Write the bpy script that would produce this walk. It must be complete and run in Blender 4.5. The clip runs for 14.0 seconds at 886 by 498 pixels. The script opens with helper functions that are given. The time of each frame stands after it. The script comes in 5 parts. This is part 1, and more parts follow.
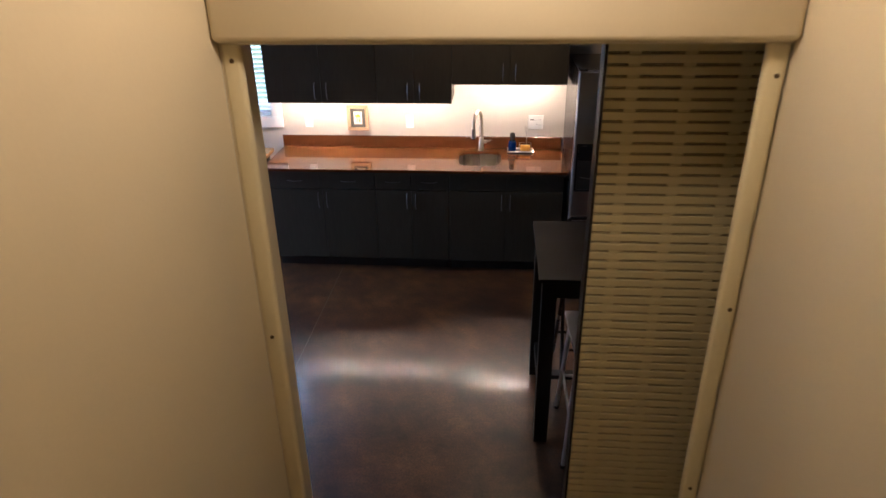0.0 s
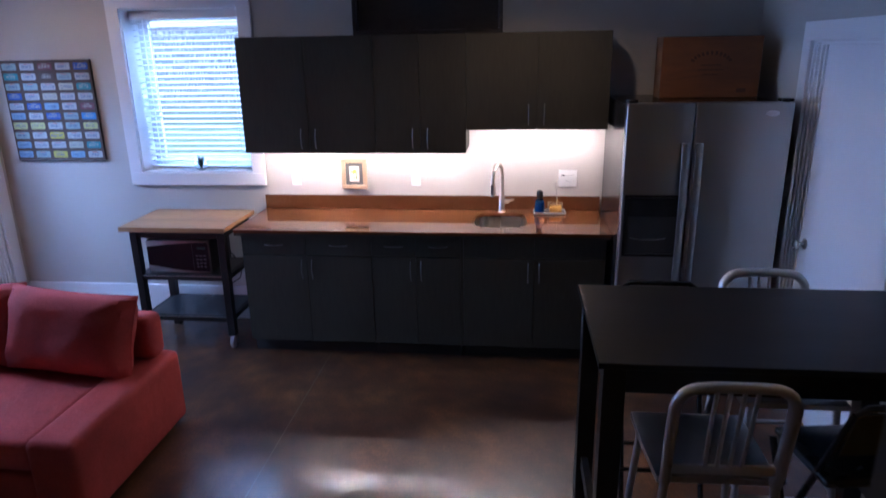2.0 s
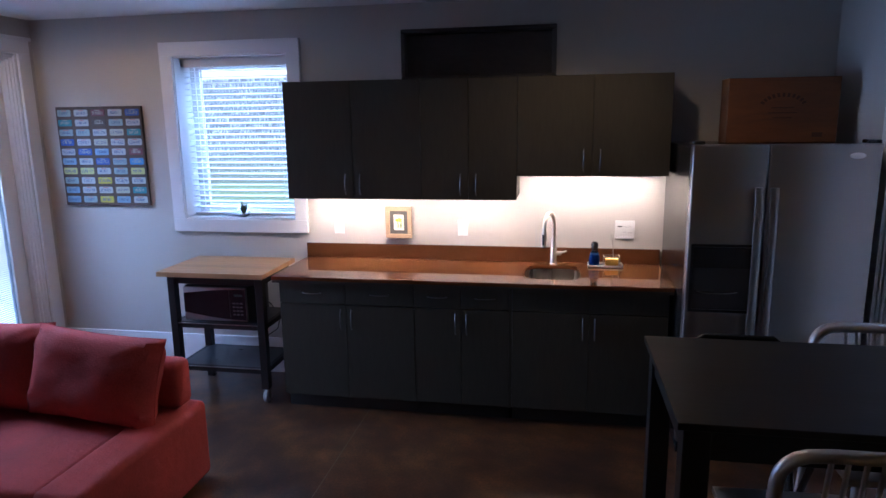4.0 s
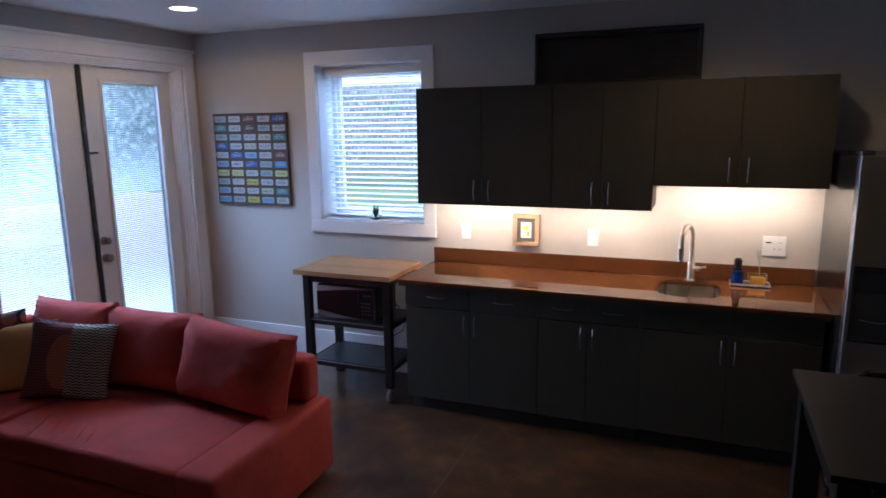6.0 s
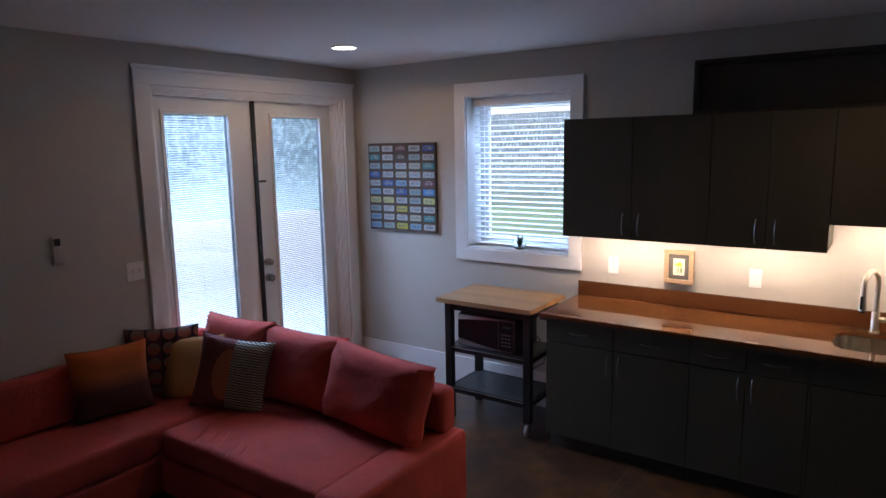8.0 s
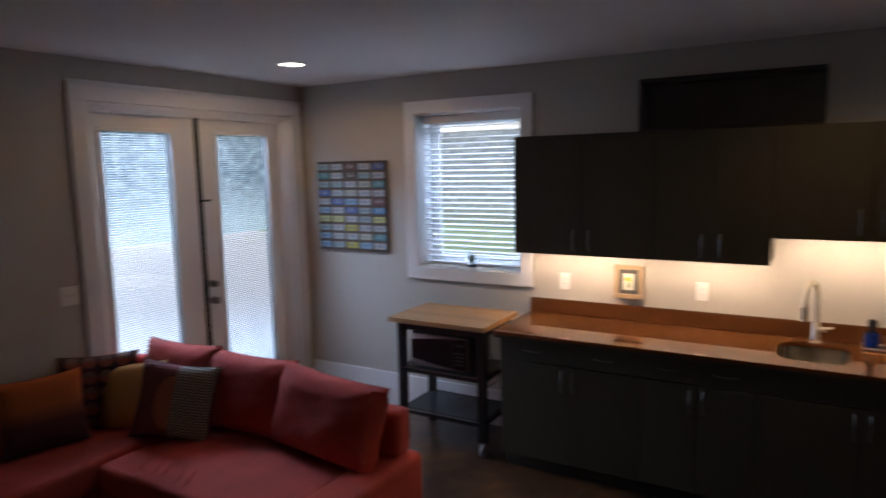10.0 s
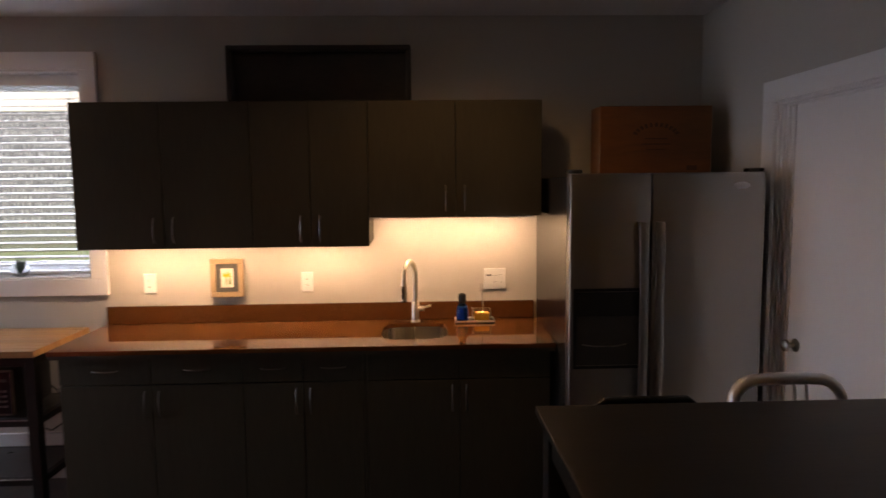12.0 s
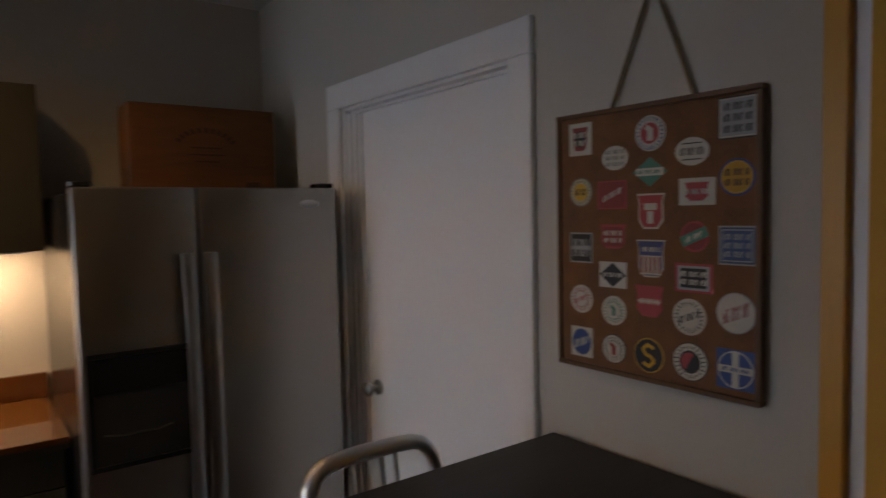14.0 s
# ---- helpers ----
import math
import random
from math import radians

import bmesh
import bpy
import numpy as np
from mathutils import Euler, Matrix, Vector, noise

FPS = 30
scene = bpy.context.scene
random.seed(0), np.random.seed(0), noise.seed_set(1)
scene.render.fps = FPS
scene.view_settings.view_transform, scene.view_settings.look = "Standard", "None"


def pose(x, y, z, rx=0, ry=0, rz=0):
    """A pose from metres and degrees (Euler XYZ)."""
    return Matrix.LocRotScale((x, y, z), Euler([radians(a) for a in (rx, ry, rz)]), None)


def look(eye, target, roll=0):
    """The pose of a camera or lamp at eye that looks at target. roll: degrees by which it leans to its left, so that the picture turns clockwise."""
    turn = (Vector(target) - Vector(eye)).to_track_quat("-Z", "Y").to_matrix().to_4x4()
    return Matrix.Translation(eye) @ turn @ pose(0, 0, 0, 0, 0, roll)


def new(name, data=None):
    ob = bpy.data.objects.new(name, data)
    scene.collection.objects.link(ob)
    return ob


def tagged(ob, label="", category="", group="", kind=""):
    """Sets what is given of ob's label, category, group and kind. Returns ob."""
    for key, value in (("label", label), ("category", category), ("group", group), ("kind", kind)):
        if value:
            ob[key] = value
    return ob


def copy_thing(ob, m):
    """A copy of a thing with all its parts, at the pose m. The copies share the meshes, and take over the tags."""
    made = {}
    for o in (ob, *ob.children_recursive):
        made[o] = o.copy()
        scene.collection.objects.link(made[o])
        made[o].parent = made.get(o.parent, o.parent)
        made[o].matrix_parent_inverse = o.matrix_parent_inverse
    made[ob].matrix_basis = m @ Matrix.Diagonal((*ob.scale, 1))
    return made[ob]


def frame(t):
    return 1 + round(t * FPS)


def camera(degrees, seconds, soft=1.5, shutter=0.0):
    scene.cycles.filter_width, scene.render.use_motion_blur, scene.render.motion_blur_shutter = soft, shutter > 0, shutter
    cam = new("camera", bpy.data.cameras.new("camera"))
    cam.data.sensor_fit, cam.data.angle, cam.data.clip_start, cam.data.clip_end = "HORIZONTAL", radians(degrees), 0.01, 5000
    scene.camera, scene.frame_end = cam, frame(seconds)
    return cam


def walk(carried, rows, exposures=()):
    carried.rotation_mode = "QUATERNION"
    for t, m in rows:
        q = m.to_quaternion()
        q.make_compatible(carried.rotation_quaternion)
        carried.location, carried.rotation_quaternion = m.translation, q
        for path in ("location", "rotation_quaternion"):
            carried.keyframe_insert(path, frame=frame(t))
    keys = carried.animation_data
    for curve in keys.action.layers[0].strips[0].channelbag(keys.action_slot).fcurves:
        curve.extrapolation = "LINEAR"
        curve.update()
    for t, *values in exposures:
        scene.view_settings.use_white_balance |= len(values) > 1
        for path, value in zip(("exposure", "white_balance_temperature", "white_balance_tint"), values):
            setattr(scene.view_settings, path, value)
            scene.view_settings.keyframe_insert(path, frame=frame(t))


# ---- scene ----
cam = camera(68.5, 14.0, shutter=0.4)
PATH = [
    (0, (1.897, -5.557, 2.606), (1.738, -3.763, 1.736), -0.9),
    (0.5, (1.863, -5.332, 2.458), (1.673, -3.513, 1.634), -1.1),
    (1, (1.848, -5.062, 2.312), (1.648, -3.252, 1.542), -1.1),
    (1.5, (1.833, -4.829, 2.171), (1.631, -2.973, 1.465), -1.0),
    (2, (1.831, -4.645, 2.048), (1.622, -2.746, 1.457), -1.0),
    (2.2, (1.864, -4.589, 2.018), (1.641, -2.669, 1.505), -1.0),
    (4.5, (1.776, -4.378, 1.875), (1.374, -2.457, 1.492), -0.8),
    (5, (1.777, -4.318, 1.88), (1.295, -2.413, 1.507), -0.9),
    (5.5, (1.779, -4.339, 1.9), (1.181, -2.469, 1.521), -1.0),
    (6, (1.791, -4.367, 1.901), (1.063, -2.543, 1.525), -0.8),
    (6.5, (1.843, -4.342, 1.956), (0.974, -2.583, 1.569), -1.1),
    (7, (1.785, -4.377, 1.919), (0.825, -2.659, 1.568), -0.7),
    (7.5, (1.814, -4.337, 1.961), (0.735, -2.687, 1.629), -1.0),
    (7.7, (1.804, -4.318, 1.971), (0.687, -2.691, 1.648), -0.8),
    (9.8, (1.778, -4.272, 1.985), (0.632, -2.656, 1.712), -1.3),
    (10, (1.757, -4.274, 1.96), (0.755, -2.561, 1.705), -1.2),
    (10.2, (1.745, -4.262, 1.925), (0.9, -2.449, 1.687), -1.0),
    (10.5, (1.734, -4.232, 1.88), (1.134, -2.336, 1.667), -0.8),
    (11, (1.748, -4.088, 1.841), (1.416, -2.128, 1.629), -1.0),
    (11.5, (1.764, -3.939, 1.753), (1.616, -1.954, 1.558), -0.7),
    (12, (1.799, -3.766, 1.699), (1.864, -1.777, 1.5), -0.6),
    (12.5, (1.842, -3.58, 1.655), (2.11, -1.606, 1.477), -1.0),
    (13, (1.958, -3.374, 1.637), (2.472, -1.445, 1.509), -1.1),
    (13.5, (2.075, -3.222, 1.63), (2.923, -1.414, 1.524), -1.1),
    (14, (2.176, -3.124, 1.64), (3.373, -1.526, 1.526), -1.2),
]
walk(cam, [(t, look(eye, target, roll)) for t, eye, target, roll in PATH], [(0.0, 0.76, 5720, 17), (1.0, 0.68, 5150, 23), (2.2, 0.65, 4800, 23), (4.5, 0.49, 5200, 18), (6.0, 0.36, 5500, 15), (7.5, 0.31, 5900, 15), (10.0, -0.06, 6650, 15), (11.0, -0.06, 7750, 19), (12.5, 0.05, 9000, 27), (14.0, 0.18, 8400, 16)])

# ---------- light ----------
world = bpy.data.worlds.new("world")
scene.world = world
world.use_nodes = True
wn = world.node_tree.nodes
sky = wn.new("ShaderNodeTexSky")
sky.sky_type, sky.sun_disc = "NISHITA", False
sky.sun_elevation, sky.sun_rotation = radians(38), radians(150)
wn["Background"].inputs["Strength"].default_value = 0.12
world.node_tree.links.new(sky.outputs[0], wn["Background"].inputs["Color"])


def lamp(name, kind, energy, color, m, size=0.1, size_y=None, spread=None, angle=None, blend=0.5):
    d = bpy.data.lights.new(name, kind)
    d.energy, d.color = energy, color
    if kind == "AREA":
        d.size = size
        if size_y:
            d.shape, d.size_y = "RECTANGLE", size_y
        if spread:
            d.spread = radians(spread)
    elif kind == "SPOT":
        d.shadow_soft_size, d.spot_size, d.spot_blend = size, radians(angle), blend
    elif kind == "SUN":
        d.angle = radians(angle)
    else:
        d.shadow_soft_size = size
    ob = new(name, d)
    ob.matrix_world = m
    return ob


DAY = (0.50, 0.70, 1.0)
WARM = (1.0, 0.62, 0.28)
lamp("sun", "SUN", 3.6, (1, 0.96, 0.9), look((0, 0, 0), (-0.5, 0.9, -0.9)), angle=45)
lamp("door_sky", "AREA", 600, DAY, look((-3.7, -1.1, 3.5), (-1.0, -1.6, 0.9)), 3.6, 1.6)
lamp("door_daylight", "AREA", 5.3, DAY, look((-2.06, -1.03, 1.3), (2.0, -1.10, 0.92)), 1.6, 1.9, spread=54)
lamp("window_sky", "AREA", 265, DAY, look((-0.5, 1.5, 3.6), (-0.5, -0.6, 1.0)), 2.2, 1.4)
lamp("stair_lamp", "POINT", 5.5, (1.0, 0.77, 0.50), pose(1.9, -4.74, 2.80), 0.05)
lamp("can_light", "SPOT", 10.0, WARM, pose(-1.29, -0.98, 2.615), 0.05, angle=172, blend=0.3)
lamp("can_light", "SPOT", 14.5, WARM, pose(1.93, -1.08, 2.615), 0.05, angle=150, blend=0.6)

# ---------- materials ----------


def ramp(nt, fac, stops):
    r = nt.nodes.new("ShaderNodeValToRGB")
    el = r.color_ramp.elements
    while len(el) < len(stops):
        el.new(0.5)
    for e, (p, c) in zip(el, stops):
        e.position, e.color = p, (*c, 1)
    nt.links.new(fac, r.inputs[0])
    return r.outputs[0]


def noise_out(nt, vec, scale, detail=4, rough=0.55):
    n = nt.nodes.new("ShaderNodeTexNoise")
    n.inputs["Scale"].default_value, n.inputs["Detail"].default_value, n.inputs["Roughness"].default_value = scale, detail, rough
    nt.links.new(vec, n.inputs["Vector"])
    return n.outputs["Fac"]


def mat(name, color, rough=0.5, metal=0.0, var=0.12, scale=3.0, fine=60.0, bump=0.1, stretch=(1, 1, 1), alt=None, rvar=0.1, spec=0.5, per=0.0, coat=0.0, sheen=0.0, crease=0.0):
    """A painted, woven or stained surface: colour that varies at two scales, uneven gloss and a fine relief."""
    m = bpy.data.materials.new(name)
    m.use_nodes = True
    nt = m.node_tree
    b = nt.nodes["Principled BSDF"]
    co = nt.nodes.new("ShaderNodeTexCoord")
    mp = nt.nodes.new("ShaderNodeMapping")
    mp.inputs["Scale"].default_value = stretch
    nt.links.new(co.outputs["Object"], mp.inputs["Vector"])
    big = noise_out(nt, mp.outputs[0], scale, 3, 0.5)
    small = noise_out(nt, mp.outputs[0], fine, 3)
    mixer = nt.nodes.new("ShaderNodeMath")
    mixer.operation = "MULTIPLY_ADD"
    mixer.inputs[1].default_value = 0.35
    nt.links.new(small, mixer.inputs[0])
    half = nt.nodes.new("ShaderNodeMath")
    half.operation = "MULTIPLY"
    half.inputs[1].default_value = 0.65
    nt.links.new(big, half.inputs[0])
    nt.links.new(half.outputs[0], mixer.inputs[2])
    lo = alt or tuple(c * (1 - var) for c in color)
    hi = color if alt else tuple(min(1, c * (1 + var)) for c in color)
    col = ramp(nt, mixer.outputs[0], [(0.25, lo), (0.75, hi)])
    if per:
        oi = nt.nodes.new("ShaderNodeObjectInfo")
        hsv = nt.nodes.new("ShaderNodeHueSaturation")
        mr = nt.nodes.new("ShaderNodeMapRange")
        mr.inputs["To Min"].default_value, mr.inputs["To Max"].default_value = 1 - per, 1 + per
        nt.links.new(oi.outputs["Random"], mr.inputs["Value"])
        nt.links.new(mr.outputs[0], hsv.inputs["Value"])
        nt.links.new(col, hsv.inputs["Color"])
        col = hsv.outputs[0]
    nt.links.new(col, b.inputs["Base Color"])
    rr = nt.nodes.new("ShaderNodeMapRange")
    rr.inputs["From Min"].default_value, rr.inputs["From Max"].default_value = 0.1, 0.9
    rr.inputs["To Min"].default_value, rr.inputs["To Max"].default_value = max(0.02, rough - rvar), min(1, rough + rvar)
    nt.links.new(big, rr.inputs["Value"])
    nt.links.new(rr.outputs[0], b.inputs["Roughness"])
    b.inputs["Metallic"].default_value = metal
    b.inputs["Specular IOR Level"].default_value = spec
    b.inputs["Coat Weight"].default_value = coat
    b.inputs["Sheen Weight"].default_value = sheen
    if bump:
        bm_ = nt.nodes.new("ShaderNodeBump")
        bm_.inputs["Strength"].default_value, bm_.inputs["Distance"].default_value = bump, 0.002
        nt.links.new(small, bm_.inputs["Height"])
        if crease:
            fold = noise_out(nt, mp.outputs[0], 7, 3, 0.5)
            b2 = nt.nodes.new("ShaderNodeBump")
            b2.inputs["Strength"].default_value, b2.inputs["Distance"].default_value = crease, 0.02
            nt.links.new(fold, b2.inputs["Height"])
            nt.links.new(bm_.outputs[0], b2.inputs["Normal"])
            nt.links.new(b2.outputs[0], b.inputs["Normal"])
        else:
            nt.links.new(bm_.outputs[0], b.inputs["Normal"])
    return m


def glow(name, color, strength):
    m = bpy.data.materials.new(name)
    m.use_nodes = True
    b = m.node_tree.nodes["Principled BSDF"]
    b.inputs["Base Color"].default_value = (0.8, 0.8, 0.8, 1)
    b.inputs["Emission Color"].default_value = (*color, 1)
    b.inputs["Emission Strength"].default_value = strength
    return m


def glass(name, color=(1, 1, 1), rough=0.0):
    m = bpy.data.materials.new(name)
    m.use_nodes = True
    b = m.node_tree.nodes["Principled BSDF"]
    b.inputs["Base Color"].default_value = (*color, 1)
    b.inputs["Transmission Weight"].default_value = 1
    b.inputs["Roughness"].default_value = rough
    b.inputs["IOR"].default_value = 1.45
    return m


M_WALL = mat("greige wall paint", (0.50, 0.475, 0.43), 0.7, var=0.03, scale=1.2, fine=180, bump=0.15)
M_CEIL = mat("ceiling paint", (0.74, 0.73, 0.71), 0.85, var=0.02, scale=1, fine=150, bump=0.15)
M_CREAM = mat("cream wall paint", (0.655, 0.575, 0.41), 0.6, var=0.04, scale=1.5, fine=160, bump=0.12)
M_CREAMTRIM = mat("cream trim paint", (0.72, 0.64, 0.42), 0.4, var=0.05, scale=3, fine=90, bump=0.1)
M_TRIM = mat("white trim paint", (0.80, 0.80, 0.80), 0.38, var=0.02, scale=2, fine=80, bump=0.05)
M_CAB = mat("dark laminate", (0.048, 0.044, 0.032), 0.55, var=0.25, scale=2, fine=70, bump=0.15, stretch=(1, 1, 0.12), spec=0.15)
M_CABIN = mat("dark recess", (0.030, 0.028, 0.024), 0.7, bump=0)
M_STEEL = mat("brushed steel", (0.37, 0.35, 0.325), 0.34, 1.0, var=0.04, scale=2, fine=300, bump=0.05, stretch=(1, 1, 0.03), rvar=0.05)
M_CHROME = mat("satin nickel", (0.33, 0.31, 0.28), 0.38, 1.0, var=0.02, bump=0, rvar=0.05)
M_PULL = mat("dull nickel pull", (0.17, 0.16, 0.15), 0.33, 1.0, var=0.03, bump=0, rvar=0.05)
M_BAR = mat("satin steel bar", (0.30, 0.285, 0.27), 0.38, 1.0, var=0.05, fine=300, bump=0.05, stretch=(1, 1, 0.03), rvar=0.05)
M_NICKEL = mat("brushed nickel", (0.80, 0.73, 0.62), 0.36, 1.0, var=0.03, bump=0, rvar=0.05)
M_SINK = mat("sink steel", (0.50, 0.47, 0.43), 0.27, 1.0, var=0.08, scale=4, fine=200, stretch=(1, 1, 0.1), bump=0.05, rvar=0.05)
M_ALU = mat("brushed aluminium", (0.66, 0.66, 0.66), 0.38, 1.0, var=0.08, scale=6, fine=200, bump=0.05, rvar=0.08)
M_BLACK = mat("black stained wood", (0.016, 0.015, 0.014), 0.42, var=0.3, scale=3, fine=60, bump=0.15, stretch=(0.2, 1, 1), spec=0.3)
M_BLACKP = mat("black plastic", (0.020, 0.020, 0.021), 0.25, var=0.1, bump=0.02)
M_RUBBER = mat("grey rubber", (0.35, 0.35, 0.36), 0.6)
M_PINE = mat("varnished pine", (0.60, 0.30, 0.03), 0.4, var=0.15, scale=2, fine=30, stretch=(4, 4, 0.3))
M_RED = mat("coral red fabric", (0.42, 0.056, 0.044), 0.92, var=0.34, scale=5, fine=120, bump=1.0, crease=0.5)
M_BOX = mat("wine crate pine", (0.23, 0.082, 0.014), 0.6, scale=5, fine=25, stretch=(0.35, 1, 2.4), alt=(0.10, 0.034, 0.008))
M_TRAY = mat("dark worn wood", (0.03, 0.022, 0.018), 0.4, var=0.6, scale=5, fine=50, stretch=(0.4, 1, 1))
M_WHITEP = mat("white plastic", (0.78, 0.78, 0.76), 0.3, var=0.01, bump=0)
M_OAK = mat("light oak frame", (0.42, 0.29, 0.17), 0.5, var=0.2, scale=5, fine=80, stretch=(1, 1, 0.3))
M_BLIND = mat("white blind slat", (0.80, 0.81, 0.82), 0.4, var=0.01, bump=0)
M_CORK = mat("brown cork", (0.17, 0.075, 0.03), 0.8, var=0.35, scale=20, fine=220, bump=0.4)
M_CORKF = mat("brown board frame", (0.12, 0.055, 0.022), 0.5, var=0.3, scale=5, fine=60)
M_ROPE = mat("jute cord", (0.22, 0.17, 0.11), 0.9, var=0.3, scale=40, fine=200)
M_GLASS = glass("clear glass")
M_LED = glow("led chip", (1.0, 0.75, 0.52), 1780)
M_CAN = glow("can diffuser", (1.0, 0.93, 0.85), 9)
M_BUTCH = mat("butcher block", (0.44, 0.25, 0.10), 0.42, scale=3.5, fine=40, stretch=(0.35, 2, 2), per=0.25, alt=(0.24, 0.115, 0.045))


def floor_material():
    m = bpy.data.materials.new("acid stained concrete")
    m.use_nodes = True
    nt = m.node_tree
    b = nt.nodes["Principled BSDF"]
    co = nt.nodes.new("ShaderNodeTexCoord").outputs["Object"]
    n1, n2, n3 = noise_out(nt, co, 2.2, 4, 0.55), noise_out(nt, co, 9, 4, 0.6), noise_out(nt, co, 120, 2, 0.5)
    c1 = ramp(nt, n1, [(0.34, (0.032, 0.017, 0.011)), (0.48, (0.070, 0.033, 0.016)), (0.60, (0.108, 0.050, 0.020)), (0.72, (0.155, 0.074, 0.031))])
    c2 = ramp(nt, n2, [(0.30, (0.55, 0.55, 0.58)), (0.5, (0.98, 0.97, 0.95)), (0.72, (1.5, 1.38, 1.2))])
    mx = nt.nodes.new("ShaderNodeMix")
    mx.data_type, mx.blend_type = "RGBA", "MULTIPLY"
    mx.inputs["Factor"].default_value = 0.8
    nt.links.new(c1, mx.inputs["A"])
    nt.links.new(c2, mx.inputs["B"])
    grit = ramp(nt, noise_out(nt, co, 75, 4, 0.7), [(0.32, (0.62, 0.62, 0.64)), (0.5, (1.0, 1.0, 1.0)), (0.68, (1.45, 1.40, 1.32))])
    mg = nt.nodes.new("ShaderNodeMix")
    mg.data_type, mg.blend_type = "RGBA", "MULTIPLY"
    mg.inputs["Factor"].default_value = 0.85
    nt.links.new(mx.outputs["Result"], mg.inputs["A"])
    nt.links.new(grit, mg.inputs["B"])
    nt.links.new(mg.outputs["Result"], b.inputs["Base Color"])
    r = nt.nodes.new("ShaderNodeMapRange")
    r.inputs["To Min"].default_value, r.inputs["To Max"].default_value = 0.28, 0.40
    nt.links.new(n2, r.inputs["Value"])
    nt.links.new(r.outputs[0], b.inputs["Roughness"])
    b.inputs["Specular IOR Level"].default_value = 0.45
    b.inputs["Coat Weight"].default_value = 0.42
    # the wax is worn unevenly: clear in places, hazy in others
    cr = nt.nodes.new("ShaderNodeMapRange")
    cr.inputs["From Min"].default_value, cr.inputs["From Max"].default_value = 0.35, 0.65
    cr.inputs["To Min"].default_value, cr.inputs["To Max"].default_value = 0.022, 0.075
    nt.links.new(noise_out(nt, co, 1.3, 3, 0.5), cr.inputs["Value"])
    nt.links.new(cr.outputs[0], b.inputs["Coat Roughness"])
    bp = nt.nodes.new("ShaderNodeBump")
    bp.inputs["Strength"].default_value, bp.inputs["Distance"].default_value = 0.12, 0.0004
    nt.links.new(n3, bp.inputs["Height"])
    # trowel marks
    b2 = nt.nodes.new("ShaderNodeBump")
    b2.inputs["Strength"].default_value, b2.inputs["Distance"].default_value = 0.32, 0.0009
    nt.links.new(noise_out(nt, co, 36, 5, 0.68), b2.inputs["Height"])
    nt.links.new(bp.outputs[0], b2.inputs["Normal"])
    nt.links.new(b2.outputs[0], b.inputs["Normal"])
    nt.links.new(b2.outputs[0], b.inputs["Coat Normal"])
    return m


def counter_material():
    m = mat("rust speckled quartz", (0.11, 0.040, 0.015), 0.04, var=0.15, scale=30, fine=400, bump=0.0, rvar=0.02, spec=0.75)
    nt = m.node_tree
    b = nt.nodes["Principled BSDF"]
    co = nt.nodes.new("ShaderNodeTexCoord").outputs["Object"]
    v = nt.nodes.new("ShaderNodeTexVoronoi")
    v.inputs["Scale"].default_value = 260
    nt.links.new(co, v.inputs["Vector"])
    c = ramp(nt, v.outputs["Distance"], [(0.05, (0.24, 0.12, 0.06)), (0.22, (0.120, 0.044, 0.015)), (0.8, (0.084, 0.029, 0.010))])
    nt.links.new(c, b.inputs["Base Color"])
    return m


M_FLOOR, M_COUNTER = floor_material(), counter_material()
PLAIN = {}


def plain(r, g, b, rough=0.5, metal=0.0):
    key = (r, g, b, rough, metal)
    if key not in PLAIN:
        PLAIN[key] = mat("paint", (r, g, b), rough, metal, var=0.08, scale=20, fine=200, bump=0.0, rvar=0.05)
    return PLAIN[key]


# ---------- helpers ----------


def base(ob):
    v = Vector((0, 0, 0))
    while ob:
        v += ob.location
        ob = ob.parent
    return v


def thing(name, at, label, category, group=""):
    ob = new(name)
    ob.location = at
    ob.empty_display_size = 0.05
    return tagged(ob, label, category, group)


def part(name, bm, material, parent=None, label="", smooth=False, **tags):
    me = bpy.data.meshes.new(name)
    if parent:
        bmesh.ops.translate(bm, verts=bm.verts, vec=-base(parent))
    bmesh.ops.recalc_face_normals(bm, faces=bm.faces)
    bm.to_mesh(me)
    bm.free()
    for m_ in material if isinstance(material, (list, tuple)) else [material]:
        me.materials.append(m_)
    if smooth:
        for p in me.polygons:
            p.use_smooth = True
        me.set_sharp_from_angle(angle=radians(40))
    ob = new(name, me)
    ob.parent = parent
    return tagged(ob, label, **tags)


def box(bm, x0, x1, y0, y1, z0, z1, bevel=0.0, seg=1, m=None):
    vs = [bm.verts.new((x, y, z)) for x in (x0, x1) for y in (y0, y1) for z in (z0, z1)]
    fs = [bm.faces.new([vs[i] for i in q]) for q in ((0, 1, 3, 2), (4, 6, 7, 5), (0, 4, 5, 1), (2, 3, 7, 6), (0, 2, 6, 4), (1, 5, 7, 3))]
    if bevel:
        es = list({e for f in fs for e in f.edges})
        r = bmesh.ops.bevel(bm, geom=es, offset=bevel, segments=seg, affect="EDGES", profile=0.5)
        vs = list({v for f in r["faces"] for v in f.verts} | {v for v in vs if v.is_valid})
    if m is not None:
        bmesh.ops.transform(bm, matrix=m, verts=vs)
    return vs


def boxp(name, b6, material, parent=None, label="", bevel=0.002, seg=1, m=None, **tags):
    bm = bmesh.new()
    box(bm, *b6, bevel=bevel, seg=seg, m=m)
    return part(name, bm, material, parent, label, smooth=seg > 1, **tags)


